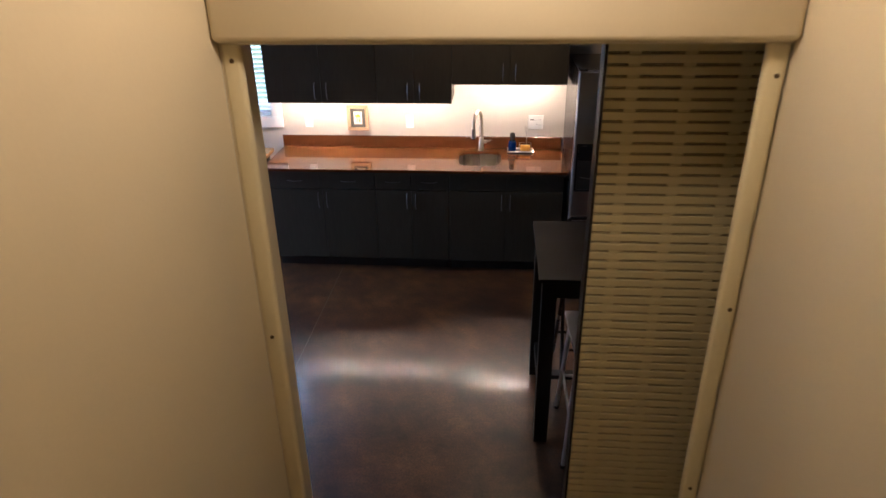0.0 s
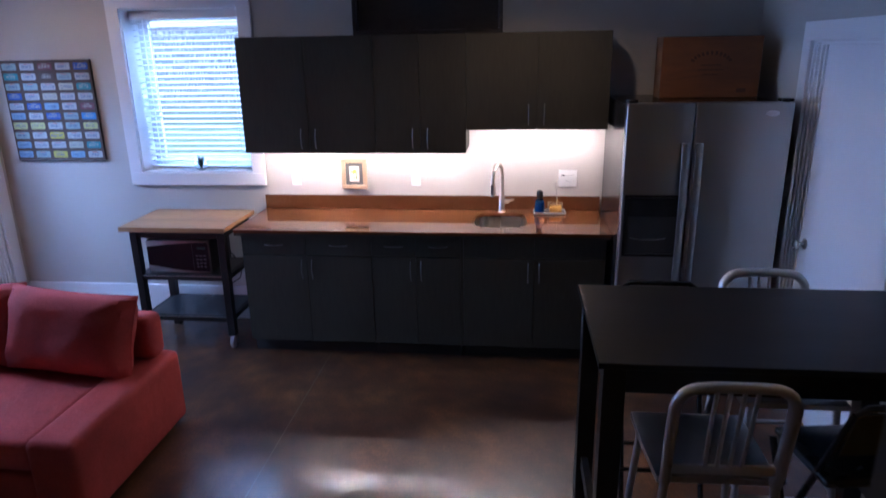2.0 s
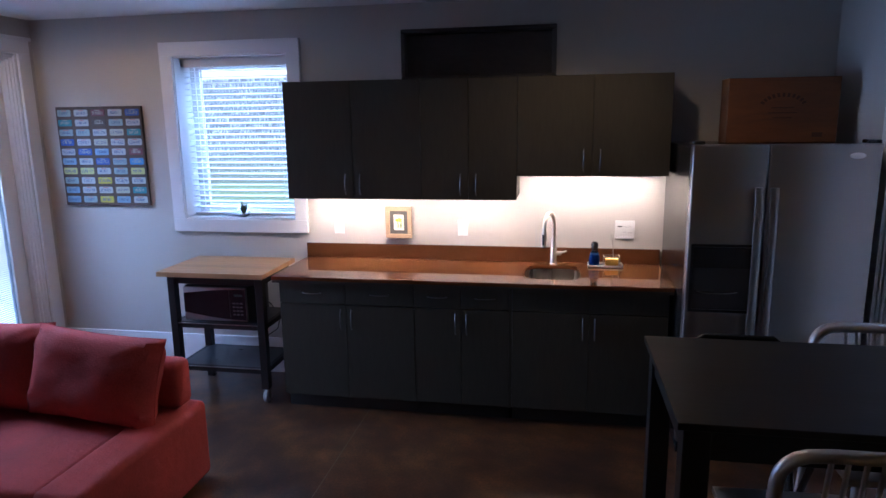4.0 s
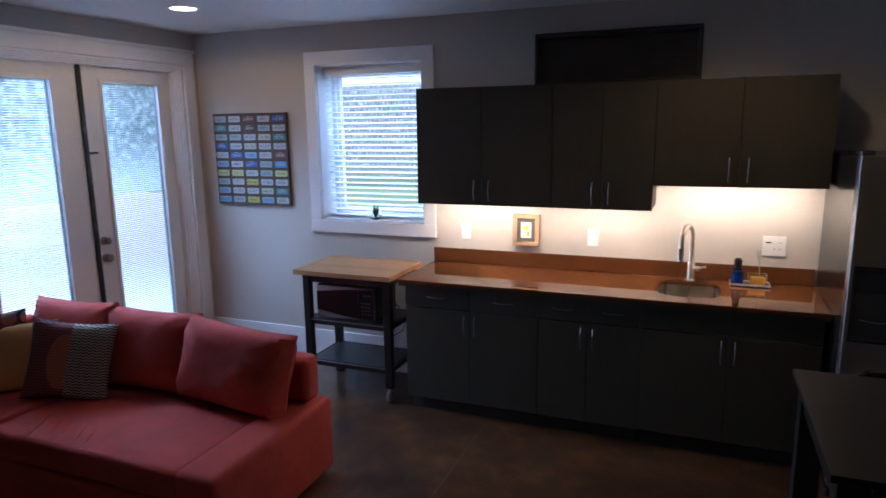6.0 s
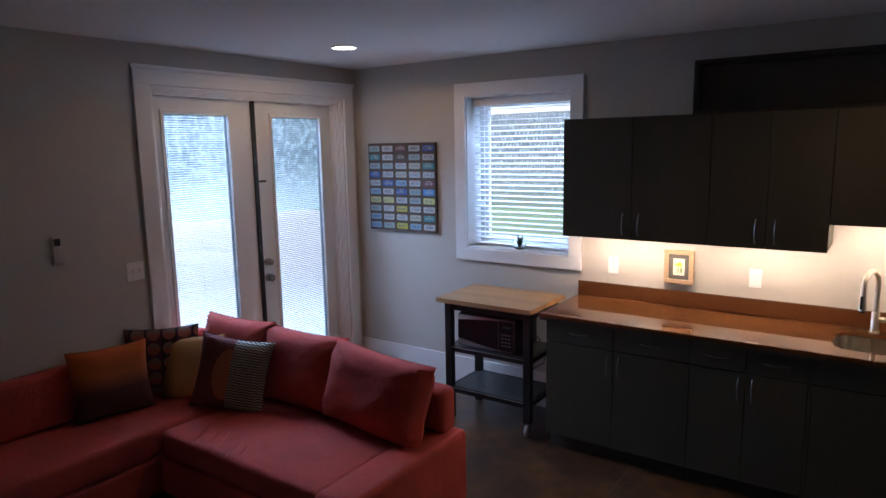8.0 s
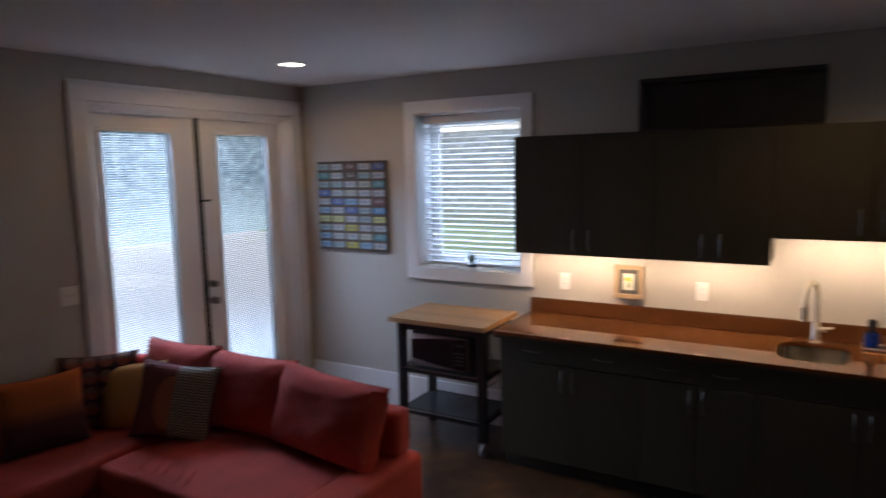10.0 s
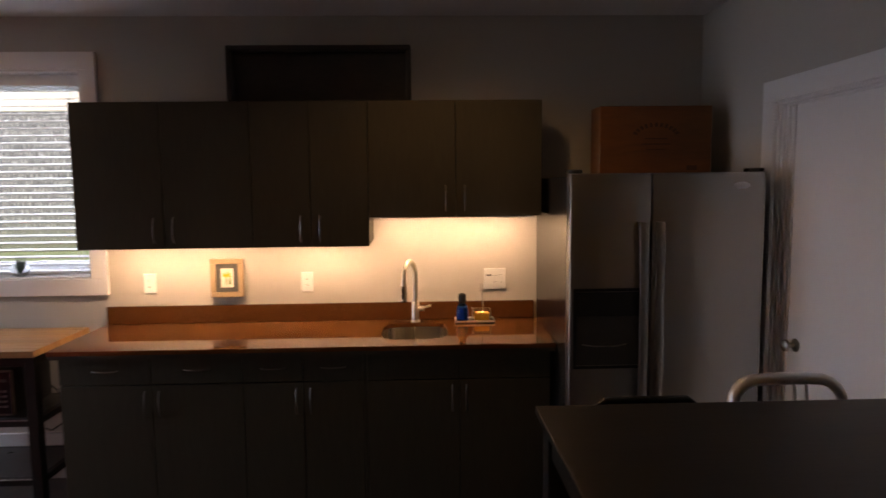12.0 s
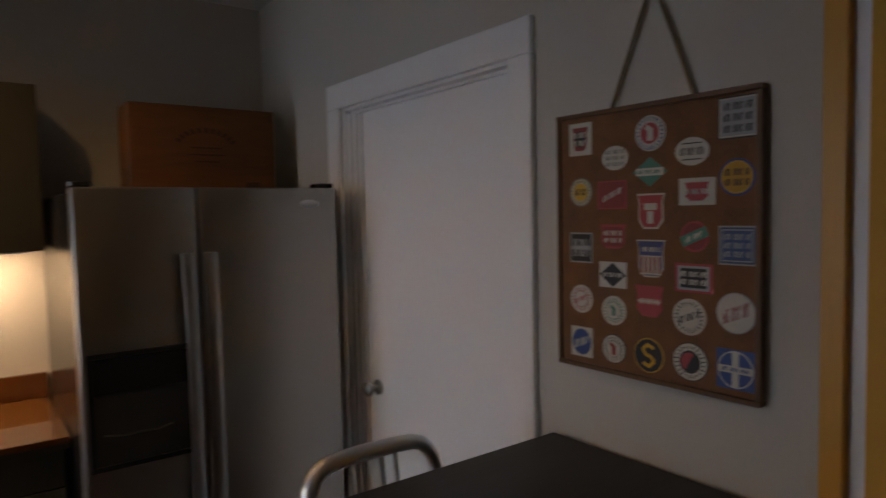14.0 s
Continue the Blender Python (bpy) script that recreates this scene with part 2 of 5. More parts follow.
def boxes(name, lst, material, parent=None, label="", bevel=0.0, **tags):
    bm = bmesh.new()
    for b6 in lst:
        box(bm, *b6, bevel=bevel)
    return part(name, bm, material, parent, label, **tags)


def tube(bm, pts, r, n=10, closed=False, flat=1.0):
    pts = [Vector(p) for p in pts]
    rings, up = [], None
    for i, p in enumerate(pts):
        a = pts[i - 1] if (i or closed) else p
        c = pts[(i + 1) % len(pts)] if (i < len(pts) - 1 or closed) else p
        d = (c - a).normalized()
        if up is None:
            up = d.orthogonal().normalized()
        up = (up - d * up.dot(d)).normalized()
        sd = d.cross(up)
        rr = r[i] if isinstance(r, (list, tuple)) else r
        rings.append([bm.verts.new(p + (up * math.cos(k * math.tau / n) + sd * math.sin(k * math.tau / n) * flat) * rr) for k in range(n)])
    for i in range(len(rings) - (0 if closed else 1)):
        A, B = rings[i], rings[(i + 1) % len(rings)]
        for k in range(n):
            bm.faces.new((A[k], A[(k + 1) % n], B[(k + 1) % n], B[k]))
    if not closed:
        bm.faces.new(rings[0][::-1])
        bm.faces.new(rings[-1])


def tubep(name, pts, r, material, parent=None, label="", n=10, closed=False, flat=1.0, **tags):
    bm = bmesh.new()
    tube(bm, pts, r, n, closed, flat)
    return part(name, bm, material, parent, label, smooth=True, **tags)


def arc(c, r, a0, a1, n, u=(1, 0, 0), v=(0, 0, 1)):
    c, u, v = Vector(c), Vector(u), Vector(v)
    return [c + u * r * math.cos(radians(a0 + (a1 - a0) * i / n)) + v * r * math.sin(radians(a0 + (a1 - a0) * i / n)) for i in range(n + 1)]


def spun(name, profile, material, parent=None, at=(0, 0, 0), axis="z", label="", n=20, caps=True, **tags):
    """A turned shape: profile of (radius, height) along the axis."""
    bm = bmesh.new()
    rings = []
    for r, h in profile:
        ring = []
        for k in range(n):
            a = k * math.tau / n
            p = (r * math.cos(a), r * math.sin(a), h)
            if axis == "y":
                p = (p[0], p[2], p[1])
            elif axis == "x":
                p = (p[2], p[0], p[1])
            ring.append(bm.verts.new(Vector(at) + Vector(p)))
        rings.append(ring)
    for A, B in zip(rings, rings[1:]):
        for k in range(n):
            bm.faces.new((A[k], A[(k + 1) % n], B[(k + 1) % n], B[k]))
    if caps:
        bm.faces.new(rings[0])
        bm.faces.new(rings[-1])
    return part(name, bm, material, parent, label, smooth=True, **tags)


def frame_boxes(x0, x1, z0, z1, w, y0, y1):
    """Four pieces round an opening in a wall that faces y, butted end to end: top, bottom, two sides."""
    return [(x0, x1, y0, y1, z1 - w, z1), (x0, x1, y0, y1, z0, z0 + w), (x0, x0 + w, y0, y1, z0 + w, z1 - w), (x1 - w, x1, y0, y1, z0 + w, z1 - w)]


# ---------- structure ----------
XW, XE, YS, H = -2.1, 3.42, -4.33, 2.64
WX0, WX1, WZ0, WZ1 = -0.965, -0.095, 1.18, 2.35
boxes("ground", [(-60, 60, 0.31, 60, -0.02, 0.0), (-60, -2.31, -60, 0.31, -0.02, 0.0), (-2.31, XE + 0.125, -60, YS - 0.145, -0.02, -0.001), (XE + 0.125, 60, -60, 0.31, -0.02, -0.001)], plain(0.26, 0.37, 0.21, 0.9), kind="structure")
boxp("floor", (XW - 0.2, XE + 0.12, YS - 0.14, 0.0, -0.2, 0.0), M_FLOOR, None, kind="structure", bevel=0)
boxp("ceiling", (XW, XE, YS, 0, H, H + 0.1), M_CEIL, None, kind="structure", bevel=0)
boxes("wall_north", [(XW - 0.2, WX0, 0, 0.3, 0, H + 0.1), (WX1, XE + 0.2, 0, 0.3, 0, H + 0.1), (WX0, WX1, 0, 0.3, 0, WZ0), (WX0, WX1, 0, 0.3, WZ1, H + 0.1)], M_WALL, kind="structure")
DY0, DY1, DZ = -1.91, -0.16, 2.39
boxes("wall_west", [(XW - 0.2, XW, DY1, 0, 0, H + 0.1), (XW - 0.2, XW, YS - 0.14, DY0, 0, H + 0.1), (XW - 0.2, XW, DY0, DY1, DZ, H + 0.1)], M_WALL, kind="structure")
RY0, RY1, RZ = -1.80, -0.82, 2.06
boxes("wall_east", [(XE, XE + 0.12, RY1, 0, 0, H + 0.1), (XE, XE + 0.12, -2.60, RY0, 0, H + 0.1), (XE, XE + 0.12, RY0, RY1, RZ, H + 0.1)], M_WALL, kind="structure")
SX0, SX1, SZ = 1.430, 2.372, 2.45
boxes("wall_south", [(XW, SX0, YS - 0.14, YS, 0, H + 0.1), (SX1, XE, YS - 0.14, YS, 0, H + 0.1), (SX0, SX1, YS - 0.14, YS, SZ, H + 0.1)], M_WALL, kind="structure")
# stairwell behind the doorway
boxp("stair_wall_west", (SX0 - 0.12, SX0, -6.6, YS - 0.14, 0, 3.5), M_CREAM, None, kind="structure", bevel=0)
boxp("stair_wall_east", (SX1 - 0.02, SX1 + 0.1, -6.6, YS - 0.14, 0, 3.5), M_CREAM, None, kind="structure", bevel=0)
boxp("stair_wall_south", (SX0 - 0.12, SX1 + 0.1, -6.72, -6.6, 0, 3.5), M_CREAM, None, kind="structure", bevel=0)
boxp("stair_ceiling", (SX0 - 0.12, SX1 + 0.1, -6.72, YS - 0.14, 3.5, 3.6), M_CREAM, None, kind="structure", bevel=0)
boxp("stair_header", (SX0, SX1 - 0.02, -4.50, YS - 0.142, 2.452, 3.5), M_CREAM, None, kind="structure", bevel=0.012, seg=3)
# ---------- things ----------

def handle(parent, x, y, z, length, vertical, w=0.012):
    """Bowed bar pull on a front whose face is at y."""
    n = 8
    pts = []
    for i in range(n + 1):
        s = i / n * 2 - 1
        off = 0.006 + 0.016 * (1 - abs(s) ** 2.2)
        a = s * length / 2
        pts.append((x, y - off, z + a) if vertical else (x + a, y - off, z))
    pts = [(pts[0][0], y, pts[0][2])] + pts + [(pts[-1][0], y, pts[-1][2])]
    return tubep("handle", pts, 0.0036, M_PULL, parent, "satin nickel bowed handle", n=8, flat=1.0)


def door_panel(name, cab, x0, x1, z0, z1, y, knob):
    d = boxp(name, (x0 + 0.0015, x1 - 0.0015, y - 0.019, y, z0 + 0.0015, z1 - 0.0015), M_CAB, cab, bevel=0.0015)
    kx, kz, ln, vert = knob
    handle(d, kx, y - 0.019, kz, ln, vert)
    return d


def base_cabinet(x0, x1, drawers, label):
    c = thing("base_cabinet", (x0, -0.3, 0), label, "cabinet", "kitchen base cabinets")
    top = 0.872 if drawers else 0.655
    boxp("body", (x0 + 0.001, x1 - 0.001, -0.59, -0.003, 0.10, top), M_CAB, c, bevel=0.001)
    if not drawers:
        boxes("side_panel", [(x0 + 0.001, x0 + 0.019, -0.59, -0.003, 0.6555, 0.872), (x1 - 0.019, x1 - 0.001, -0.59, -0.003, 0.6555, 0.872), (x0 + 0.019, x1 - 0.019, -0.59, -0.572, 0.6555, 0.872)], M_CAB, c)
    boxp("toe_kick", (x0 + 0.001, x1 - 0.001, -0.54, -0.52, 0.0, 0.10), M_CABIN, c, bevel=0)
    mid = (x0 + x1) / 2
    for a, b, s in ((x0, mid, 1), (mid, x1, -1)):
        if drawers:
            door_panel("drawer", c, a, b, 0.735, 0.868, -0.591, ((a + b) / 2, 0.805, 0.12, False))
        else:
            boxp("false_front", (a + 0.0015, b - 0.0015, -0.61, -0.591, 0.7365, 0.8665), M_CAB, c, bevel=0.0015)
        kx = (b - 0.035) if s > 0 else (a + 0.035)
        door_panel("door", c, a, b, 0.105, 0.732, -0.591, (kx, 0.635, 0.13, True))
    return c


def wall_cabinet(x0, x1, z0, label):
    c = thing("wall_cabinet", (x0, -0.16, z0), label, "cabinet", "kitchen wall cabinets")
    boxp("body", (x0 + 0.001, x1 - 0.001, -0.31, -0.003, z0 + 0.012, 2.134), M_CAB, c, bevel=0.001)
    mid = (x0 + x1) / 2
    for a, b, s in ((x0, mid, 1), (mid, x1, -1)):
        kx = (b - 0.052) if s > 0 else (a + 0.048)
        door_panel("door", c, a, b, z0 + 0.002, 2.134, -0.311, (kx, z0 + 0.10, 0.13, True))
    return c


def under_light(x0, x1, z):
    c = thing("under_cabinet_light", ((x0 + x1) / 2, -0.2, z), "slim white under-cabinet light bar with glowing warm LEDs", "lamp", "under-cabinet lights")
    boxes("housing", [(x0, x1, -0.19, -0.14, z + 0.002, z + 0.0125), (x0, x1, -0.193, -0.190, z - 0.010, z + 0.0125)], M_WHITEP, c)
    n = round((x1 - x0) / 0.098)
    for i in range(n):
        x = x0 + (x1 - x0) * (i + 0.5) / n
        spun("led", [(0.0065, z + 0.0011), (0.0065, z + 0.0018)], M_LED, c, (x, -0.165, 0), n=10)


CABL = "dark laminate %s, satin nickel pulls"
base_cabinet(0.02, 0.91, True, CABL % "base cabinet with two drawers")
base_cabinet(0.91, 1.50, True, CABL % "narrow base cabinet with two drawers")
base_cabinet(1.52, 2.434, False, CABL % "sink base cabinet")
boxp("filler_strip", (1.5003, 1.5197, -0.6095, -0.59, 0.10, 0.87), M_CAB, None, "dark laminate filler strip between base cabinets", category="cabinet trim")
wall_cabinet(0.0, 0.914, 1.372, CABL % "tall wall cabinet")
wall_cabinet(0.914, 1.524, 1.372, CABL % "narrow wall cabinet")
wall_cabinet(1.524, 2.438, 1.524, CABL % "short wall cabinet over the sink")
under_light(0.05, 0.82, 1.372)
under_light(0.96, 1.48, 1.372)
under_light(1.56, 2.40, 1.524)


def counter():
    c = thing("worktop", (1.2, -0.32, 0.874), "polished rust-brown speckled quartz worktop with backsplash and sink cutout", "worktop")
    bm = bmesh.new()
    X0, X1, Y0, Y1, z0, z1 = -0.014, 2.452, -0.645, -0.003, 0.892, 0.914
    cx, cy, a, b = 1.757, -0.318, 0.176, 0.196
    angs = sorted([k * math.tau / 48 for k in range(48)] + [math.atan2(yy - cy, xx - cx) % math.tau for xx in (X0, X1) for yy in (Y0, Y1)])
    N = len(angs)
    inner, rect = [], []
    for t in angs:
        ct, st = math.cos(t), math.sin(t)
        p = 4.2
        r = (abs(ct / a) ** p + abs(st / b) ** p) ** (-1 / p)
        inner.append((cx + r * ct, cy + r * st))
        s = min(((X1 if ct > 0 else X0) - cx) / ct if abs(ct) > 1e-6 else 9, ((Y1 if st > 0 else Y0) - cy) / st if abs(st) > 1e-6 else 9)
        rect.append((cx + s * ct, cy + s * st))

    def loop(pts, z):
        return [bm.verts.new((x, y, z)) for x, y in pts]
    it, ib, rt, rb = loop(inner, z1), loop(inner, z0), loop(rect, z1), loop(rect, z0)
    for k in range(N):
        j = (k + 1) % N
        bm.faces.new((it[k], it[j], rt[j], rt[k]))
        bm.faces.new((ib[k], ib[j], rb[j], rb[k]))
        bm.faces.new((it[k], it[j], ib[j], ib[k]))
        bm.faces.new((rt[k], rt[j], rb[j], rb[k]))
    part("slab", bm, M_COUNTER, c)
    boxes("support_strip", [(X0 + 0.002, X1 - 0.002, Y0 + 0.004, Y0 + 0.06, 0.8725, 0.8915)], M_CAB, c, "dark wooden strip under the slab edge")
    boxp("backsplash", (X0, X1, -0.023, -0.003, 0.9145, 1.016), M_COUNTER, c, bevel=0.0015)
    s = thing("sink", (cx, cy, 0.672), "small undermounted brushed steel sink bowl with a round drain", "sink")
    bm = bmesh.new()
    rings = []
    for sc, z in ((1.03, 0.8915), (1.01, 0.890), (1.005, 0.74), (0.99, 0.70), (0.93, 0.682), (0.70, 0.675), (0.2, 0.672)):
        rings.append([bm.verts.new((cx + (x - cx) * sc, cy + (y - cy) * sc, z)) for x, y in inner])
    for A, B in zip(rings, rings[1:]):
        for k in range(N):
            bm.faces.new((A[k], A[(k + 1) % N], B[(k + 1) % N], B[k]))
    bm.faces.new(rings[-1])
    bowl = part("bowl", bm, M_SINK, s, smooth=True)
    spun("drain", [(0.045, 0.673), (0.045, 0.677), (0.03, 0.678), (0.028, 0.674)], M_CHROME, s, (cx, cy, 0), label="chrome drain ring")


counter()


def faucet():
    x, y, z = 1.758, -0.075, 0.914
    f = thing("faucet", (x, y, z), "brushed nickel gooseneck kitchen faucet with a side lever", "faucet")
    spun("base", [(0.027, z), (0.027, z + 0.006), (0.021, z + 0.010), (0.020, z + 0.11), (0.016, z + 0.115)], M_NICKEL, f, (x, y, 0))
    d = Vector((-0.38, -1, 0)).normalized()
    R = 0.085
    c = Vector((x, y, z + 0.27)) + d * R
    pts = [(x, y, z + 0.10), (x, y, z + 0.2)] + [c + (-d) * R * math.cos(a) + Vector((0, 0, 1)) * R * math.sin(a) for a in [math.pi * i / 14 for i in range(15)]]
    end = c + d * R
    pts += [end + Vector((0, 0, -0.03))]
    tubep("spout", pts, 0.0138, M_NICKEL, f, n=14)
    tubep("spray_head", [end + Vector((0, 0, -0.03)), end + Vector((0, 0, -0.04)), end + Vector((0, 0, -0.12))], [0.0150, 0.0175, 0.0185], M_NICKEL, f, n=14)
    n_ = Vector((0, 0, -1))
    out = d * 0.0172
    boxp("spray_button", (-0.0065, 0.0065, -0.003, 0.003, -0.040, 0.032), M_BLACKP, f, "black spray rocker", bevel=0.002, m=pose(*(end + out + n_ * 0.072), 0, 0, math.degrees(math.atan2(d.y, d.x)) + 90))
    tubep("nozzle", [end + Vector((0, 0, -0.12)), end + Vector((0, 0, -0.130))], 0.0145, M_BLACKP, f, "black rubber nozzle", n=14)
    tubep("lever_hub", [(x + 0.012, y, z + 0.075), (x + 0.05, y, z + 0.075)], 0.0155, M_NICKEL, f, n=14)
    tubep("lever", [(x + 0.042, y - 0.002, z + 0.078), (x + 0.085, y - 0.012, z + 0.092)], [0.008, 0.006], M_NICKEL, f, n=10)


faucet()


def bow_handle(parent, x, y):
    """A long flat-fronted steel grip whose squared ends turn in to the door."""
    bm = bmesh.new()
    z0, z1, n, hw, th = 0.46, 1.522, 22, 0.021, 0.020
    rows = []
    for i in range(n + 1):
        u = i / n
        s = abs(2 * u - 1)
        out = 0.028 + 0.022 * (1 - s ** 2.5)
        z = z0 + (z1 - z0) * u
        w = hw - 0.003 * (1 - s ** 2)
        yo = y - out
        rows.append([bm.verts.new(p) for p in ((x - w, yo + th, z), (x - w, yo + 0.006, z), (x - w + 0.005, yo + 0.001, z), (x, yo - 0.0015, z), (x + w - 0.005, yo + 0.001, z), (x + w, yo + 0.006, z), (x + w, yo + th, z))])
    for A, B in zip(rows, rows[1:]):
        for k in range(7):
            bm.faces.new((A[k], A[(k + 1) % 7], B[(k + 1) % 7], B[k]))
    bm.faces.new(rows[0])
    bm.faces.new(rows[-1])
    box(bm, x - 0.016, x + 0.016, y - 0.012, y - 0.0005, z0 + 0.002, z0 + 0.05, bevel=0.003)
    box(bm, x - 0.016, x + 0.016, y - 0.012, y - 0.0005, z1 - 0.05, z1 - 0.002, bevel=0.003)
    return part("handle", bm, M_BAR, parent, "long flat bowed steel handle", smooth=True)


def fridge():
    x0, x1, yf, zt = 2.455, 3.335, -0.91, 1.738
    f = thing("refrigerator", (2.895, -0.5, 0), "stainless side-by-side refrigerator with bar handles and black ice dispenser", "refrigerator")
    boxp("body", (x0 + 0.003, x1 - 0.003, yf + 0.075, -0.06, 0.05, 1.725), plain(0.012, 0.011, 0.011, 0.2), f, "black textured cabinet", bevel=0.004)
    boxp("kick_grille", (x0 + 0.01, x1 - 0.01, yf + 0.06, yf + 0.09, 0.01, 0.09), M_BLACKP, f, bevel=0.003)
    xm = x0 + 0.367
    for nm, a, b in (("freezer_door", x0, xm - 0.003), ("fridge_door", xm + 0.003, x1)):
        d = boxp(nm, (a, b, yf, yf + 0.07, 0.10, zt), M_STEEL, f, bevel=0.008, seg=3)
        hx = b - 0.038 if nm == "freezer_door" else a + 0.028
        bow_handle(d, hx, yf)
        if nm == "freezer_door":
            boxes("dispenser_frame", frame_boxes(a + 0.018, a + 0.338, 0.859, 1.226, 0.014, yf - 0.006, yf - 0.0005), M_BLACKP, d, "black plastic frame")
            boxp("dispenser_panel", (a + 0.033, a + 0.323, yf - 0.004, yf - 0.0005, 1.10, 1.21), M_BLACKP, d, "black control panel", bevel=0.001)
            boxp("dispenser_recess", (a + 0.033, a + 0.323, yf - 0.0025, yf - 0.0005, 0.875, 1.10), M_CABIN, d, "dark dispenser recess", bevel=0)
            tubep("dispenser_paddle", [(a + 0.06, yf - 0.006, 0.972), (a + 0.11, yf - 0.014, 0.965), (a + 0.21, yf - 0.014, 0.965), (a + 0.26, yf - 0.006, 0.972)], 0.0028, M_CHROME, d, "thin chrome paddle edge", n=8)
        else:
            bd = spun("badge", [(0.036, 0), (0.036, 0.002), (0.033, 0.0028)], plain(0.75, 0.75, 0.76, 0.35), d, (0, 0, 0), "y", "small pale oval badge")
            for v in bd.data.vertices:
                w = v.co + base(d)
                v.co = Vector((3.224 + w.x, yf - (w.y), 1.68 + w.z * 0.42)) - base(d)
    for a in (x0 + 0.03, x1 - 0.03):
        boxp("hinge_cover", (a - 0.03, a + 0.03, yf + 0.02, yf + 0.10, zt, zt + 0.018), M_BLACKP, f, bevel=0.004)


fridge()


def wine_box():
    x0, x1, y0, y1, z0, z1 = 2.725, 3.31, -0.40, -0.22, 1.727, 2.088
    b = thing("wine_crate", ((x0 + x1) / 2, -0.5, z0), "shallow pine wine crate with faint printed lettering standing on the refrigerator", "crate")
    boxp("front_panel", (x0, x1, y0, y0 + 0.012, z0, z1), M_BOX, b, bevel=0.002)
    for n_, q in (("side_panel", (x0, x0 + 0.012, y0 + 0.012, y1, z0, z1)), ("side_panel", (x1 - 0.012, x1, y0 + 0.012, y1, z0, z1)), ("top_panel", (x0 + 0.012, x1 - 0.012, y0 + 0.012, y1, z1 - 0.012, z1)), ("bottom_panel", (x0 + 0.012, x1 - 0.012, y0 + 0.012, y1, z0, z0 + 0.012)), ("back_panel", (x0 + 0.012, x1 - 0.012, y1 - 0.01, y1, z0 + 0.012, z1 - 0.012))):
        boxp(n_, q, M_BOX, b, bevel=0.001)

    ink = plain(0.075, 0.027, 0.010, 0.7)
    cx = (x0 + x1) / 2
    bm = bmesh.new()
    for i in range(11):
        t = radians(155 - i * 13)
        box(bm, -0.007, 0.007, -0.0004, 0.0004, -0.011, 0.011, m=pose(cx + 0.12 * math.cos(t), y0 - 0.0006, z0 + 0.19 + 0.075 * math.sin(t), 0, 90 - math.degrees(t), 0))
    for i, wd in enumerate((0.05, 0.075, 0.06)):
        box(bm, cx - wd, cx + wd, y0 - 0.001, y0 - 0.0002, z0 + 0.135 + i * 0.028, z0 + 0.141 + i * 0.028)
    part("faded_print", bm, ink, b, "faded burnt-in marks")
    bm = bmesh.new()
    box(bm, x1 - 0.13, x1 - 0.075, y0 - 0.001, y0 - 0.0002, z0 + 0.03, z0 + 0.055)
    part("worn_patch", bm, plain(0.09, 0.035, 0.015, 0.7), b, "dark worn patches")


wine_box()
boxp("baseboard", (XW, -0.001, -0.016, -0.001, 0, 0.275), M_TRIM, None, kind="structure")


def window():
    w = tagged(new("window_1"), kind="structure")
    w.location = (-0.53, 0, WZ0)
    for i, b6 in enumerate(frame_boxes(-1.058, 0.0 + 0.002, 1.085, 2.446, 0.095, -0.022, -0.0005)):
        boxp("casing", b6, M_TRIM, w, bevel=0.002)
    # deep painted return
    boxes("jamb_lining", [(WX0, WX0 + 0.008, 0.0, 0.20, WZ0, WZ1), (WX1 - 0.008, WX1, 0.0, 0.20, WZ0, WZ1), (WX0 + 0.008, WX1 - 0.008, 0.0, 0.20, WZ1 - 0.008, WZ1)], M_TRIM, w)
    boxp("window_sill", (WX0, WX1, -0.004, 0.20, WZ0, WZ0 + 0.012), M_TRIM, w)
    boxes("window_frame", frame_boxes(WX0, WX1, WZ0, WZ1, 0.045, 0.20, 0.26), M_TRIM, w)
    boxes("sash", frame_boxes(WX0 + 0.045, WX1 - 0.045, WZ0 + 0.045, WZ1 - 0.045, 0.035, 0.212, 0.248), M_TRIM, w)
    boxp("pane", (WX0 + 0.08, WX1 - 0.08, 0.228, 0.232, WZ0 + 0.08, WZ1 - 0.08), M_GLASS, w, "clear glass", bevel=0).visible_shadow = False
    b = thing("window_blind", (-0.53, 0.12, WZ1 - 0.03), "white two-inch slatted window blind, lowered with open slats", "blind")
    boxp("valance", (WX0 + 0.012, WX1 - 0.012, 0.085, 0.15, WZ1 - 0.07, WZ1 - 0.010), M_BLIND, b, bevel=0.003)
    n = 25
    zt, zb = WZ1 - 0.10, WZ0 + 0.075
    for i in range(n):
        z = zt + (zb - zt) * i / (n - 1)
        boxp("slat", (-0.415, 0.415, -0.024, 0.024, -0.0015, 0.0015), M_BLIND, b, m=pose(-0.53, 0.12, z, 8), bevel=0)
    boxp("bottom_rail", (WX0 + 0.02, WX1 - 0.02, 0.095, 0.145, WZ0 + 0.014, WZ0 + 0.034), M_BLIND, b, bevel=0.003)
    for x in (-0.85, -0.21):
        tubep("ladder_cord", [(x, 0.094, WZ1 - 0.05), (x, 0.094, WZ0 + 0.03)], 0.0012, M_BLIND, b, n=6)
        tubep("ladder_cord", [(x, 0.146, WZ1 - 0.05), (x, 0.146, WZ0 + 0.03)], 0.0012, M_BLIND, b, n=6)
    tubep("wand", [(-0.80, 0.085, WZ1 - 0.06), (-0.80, 0.082, 1.62)], 0.004, M_WHITEP, b, n=8)


window()


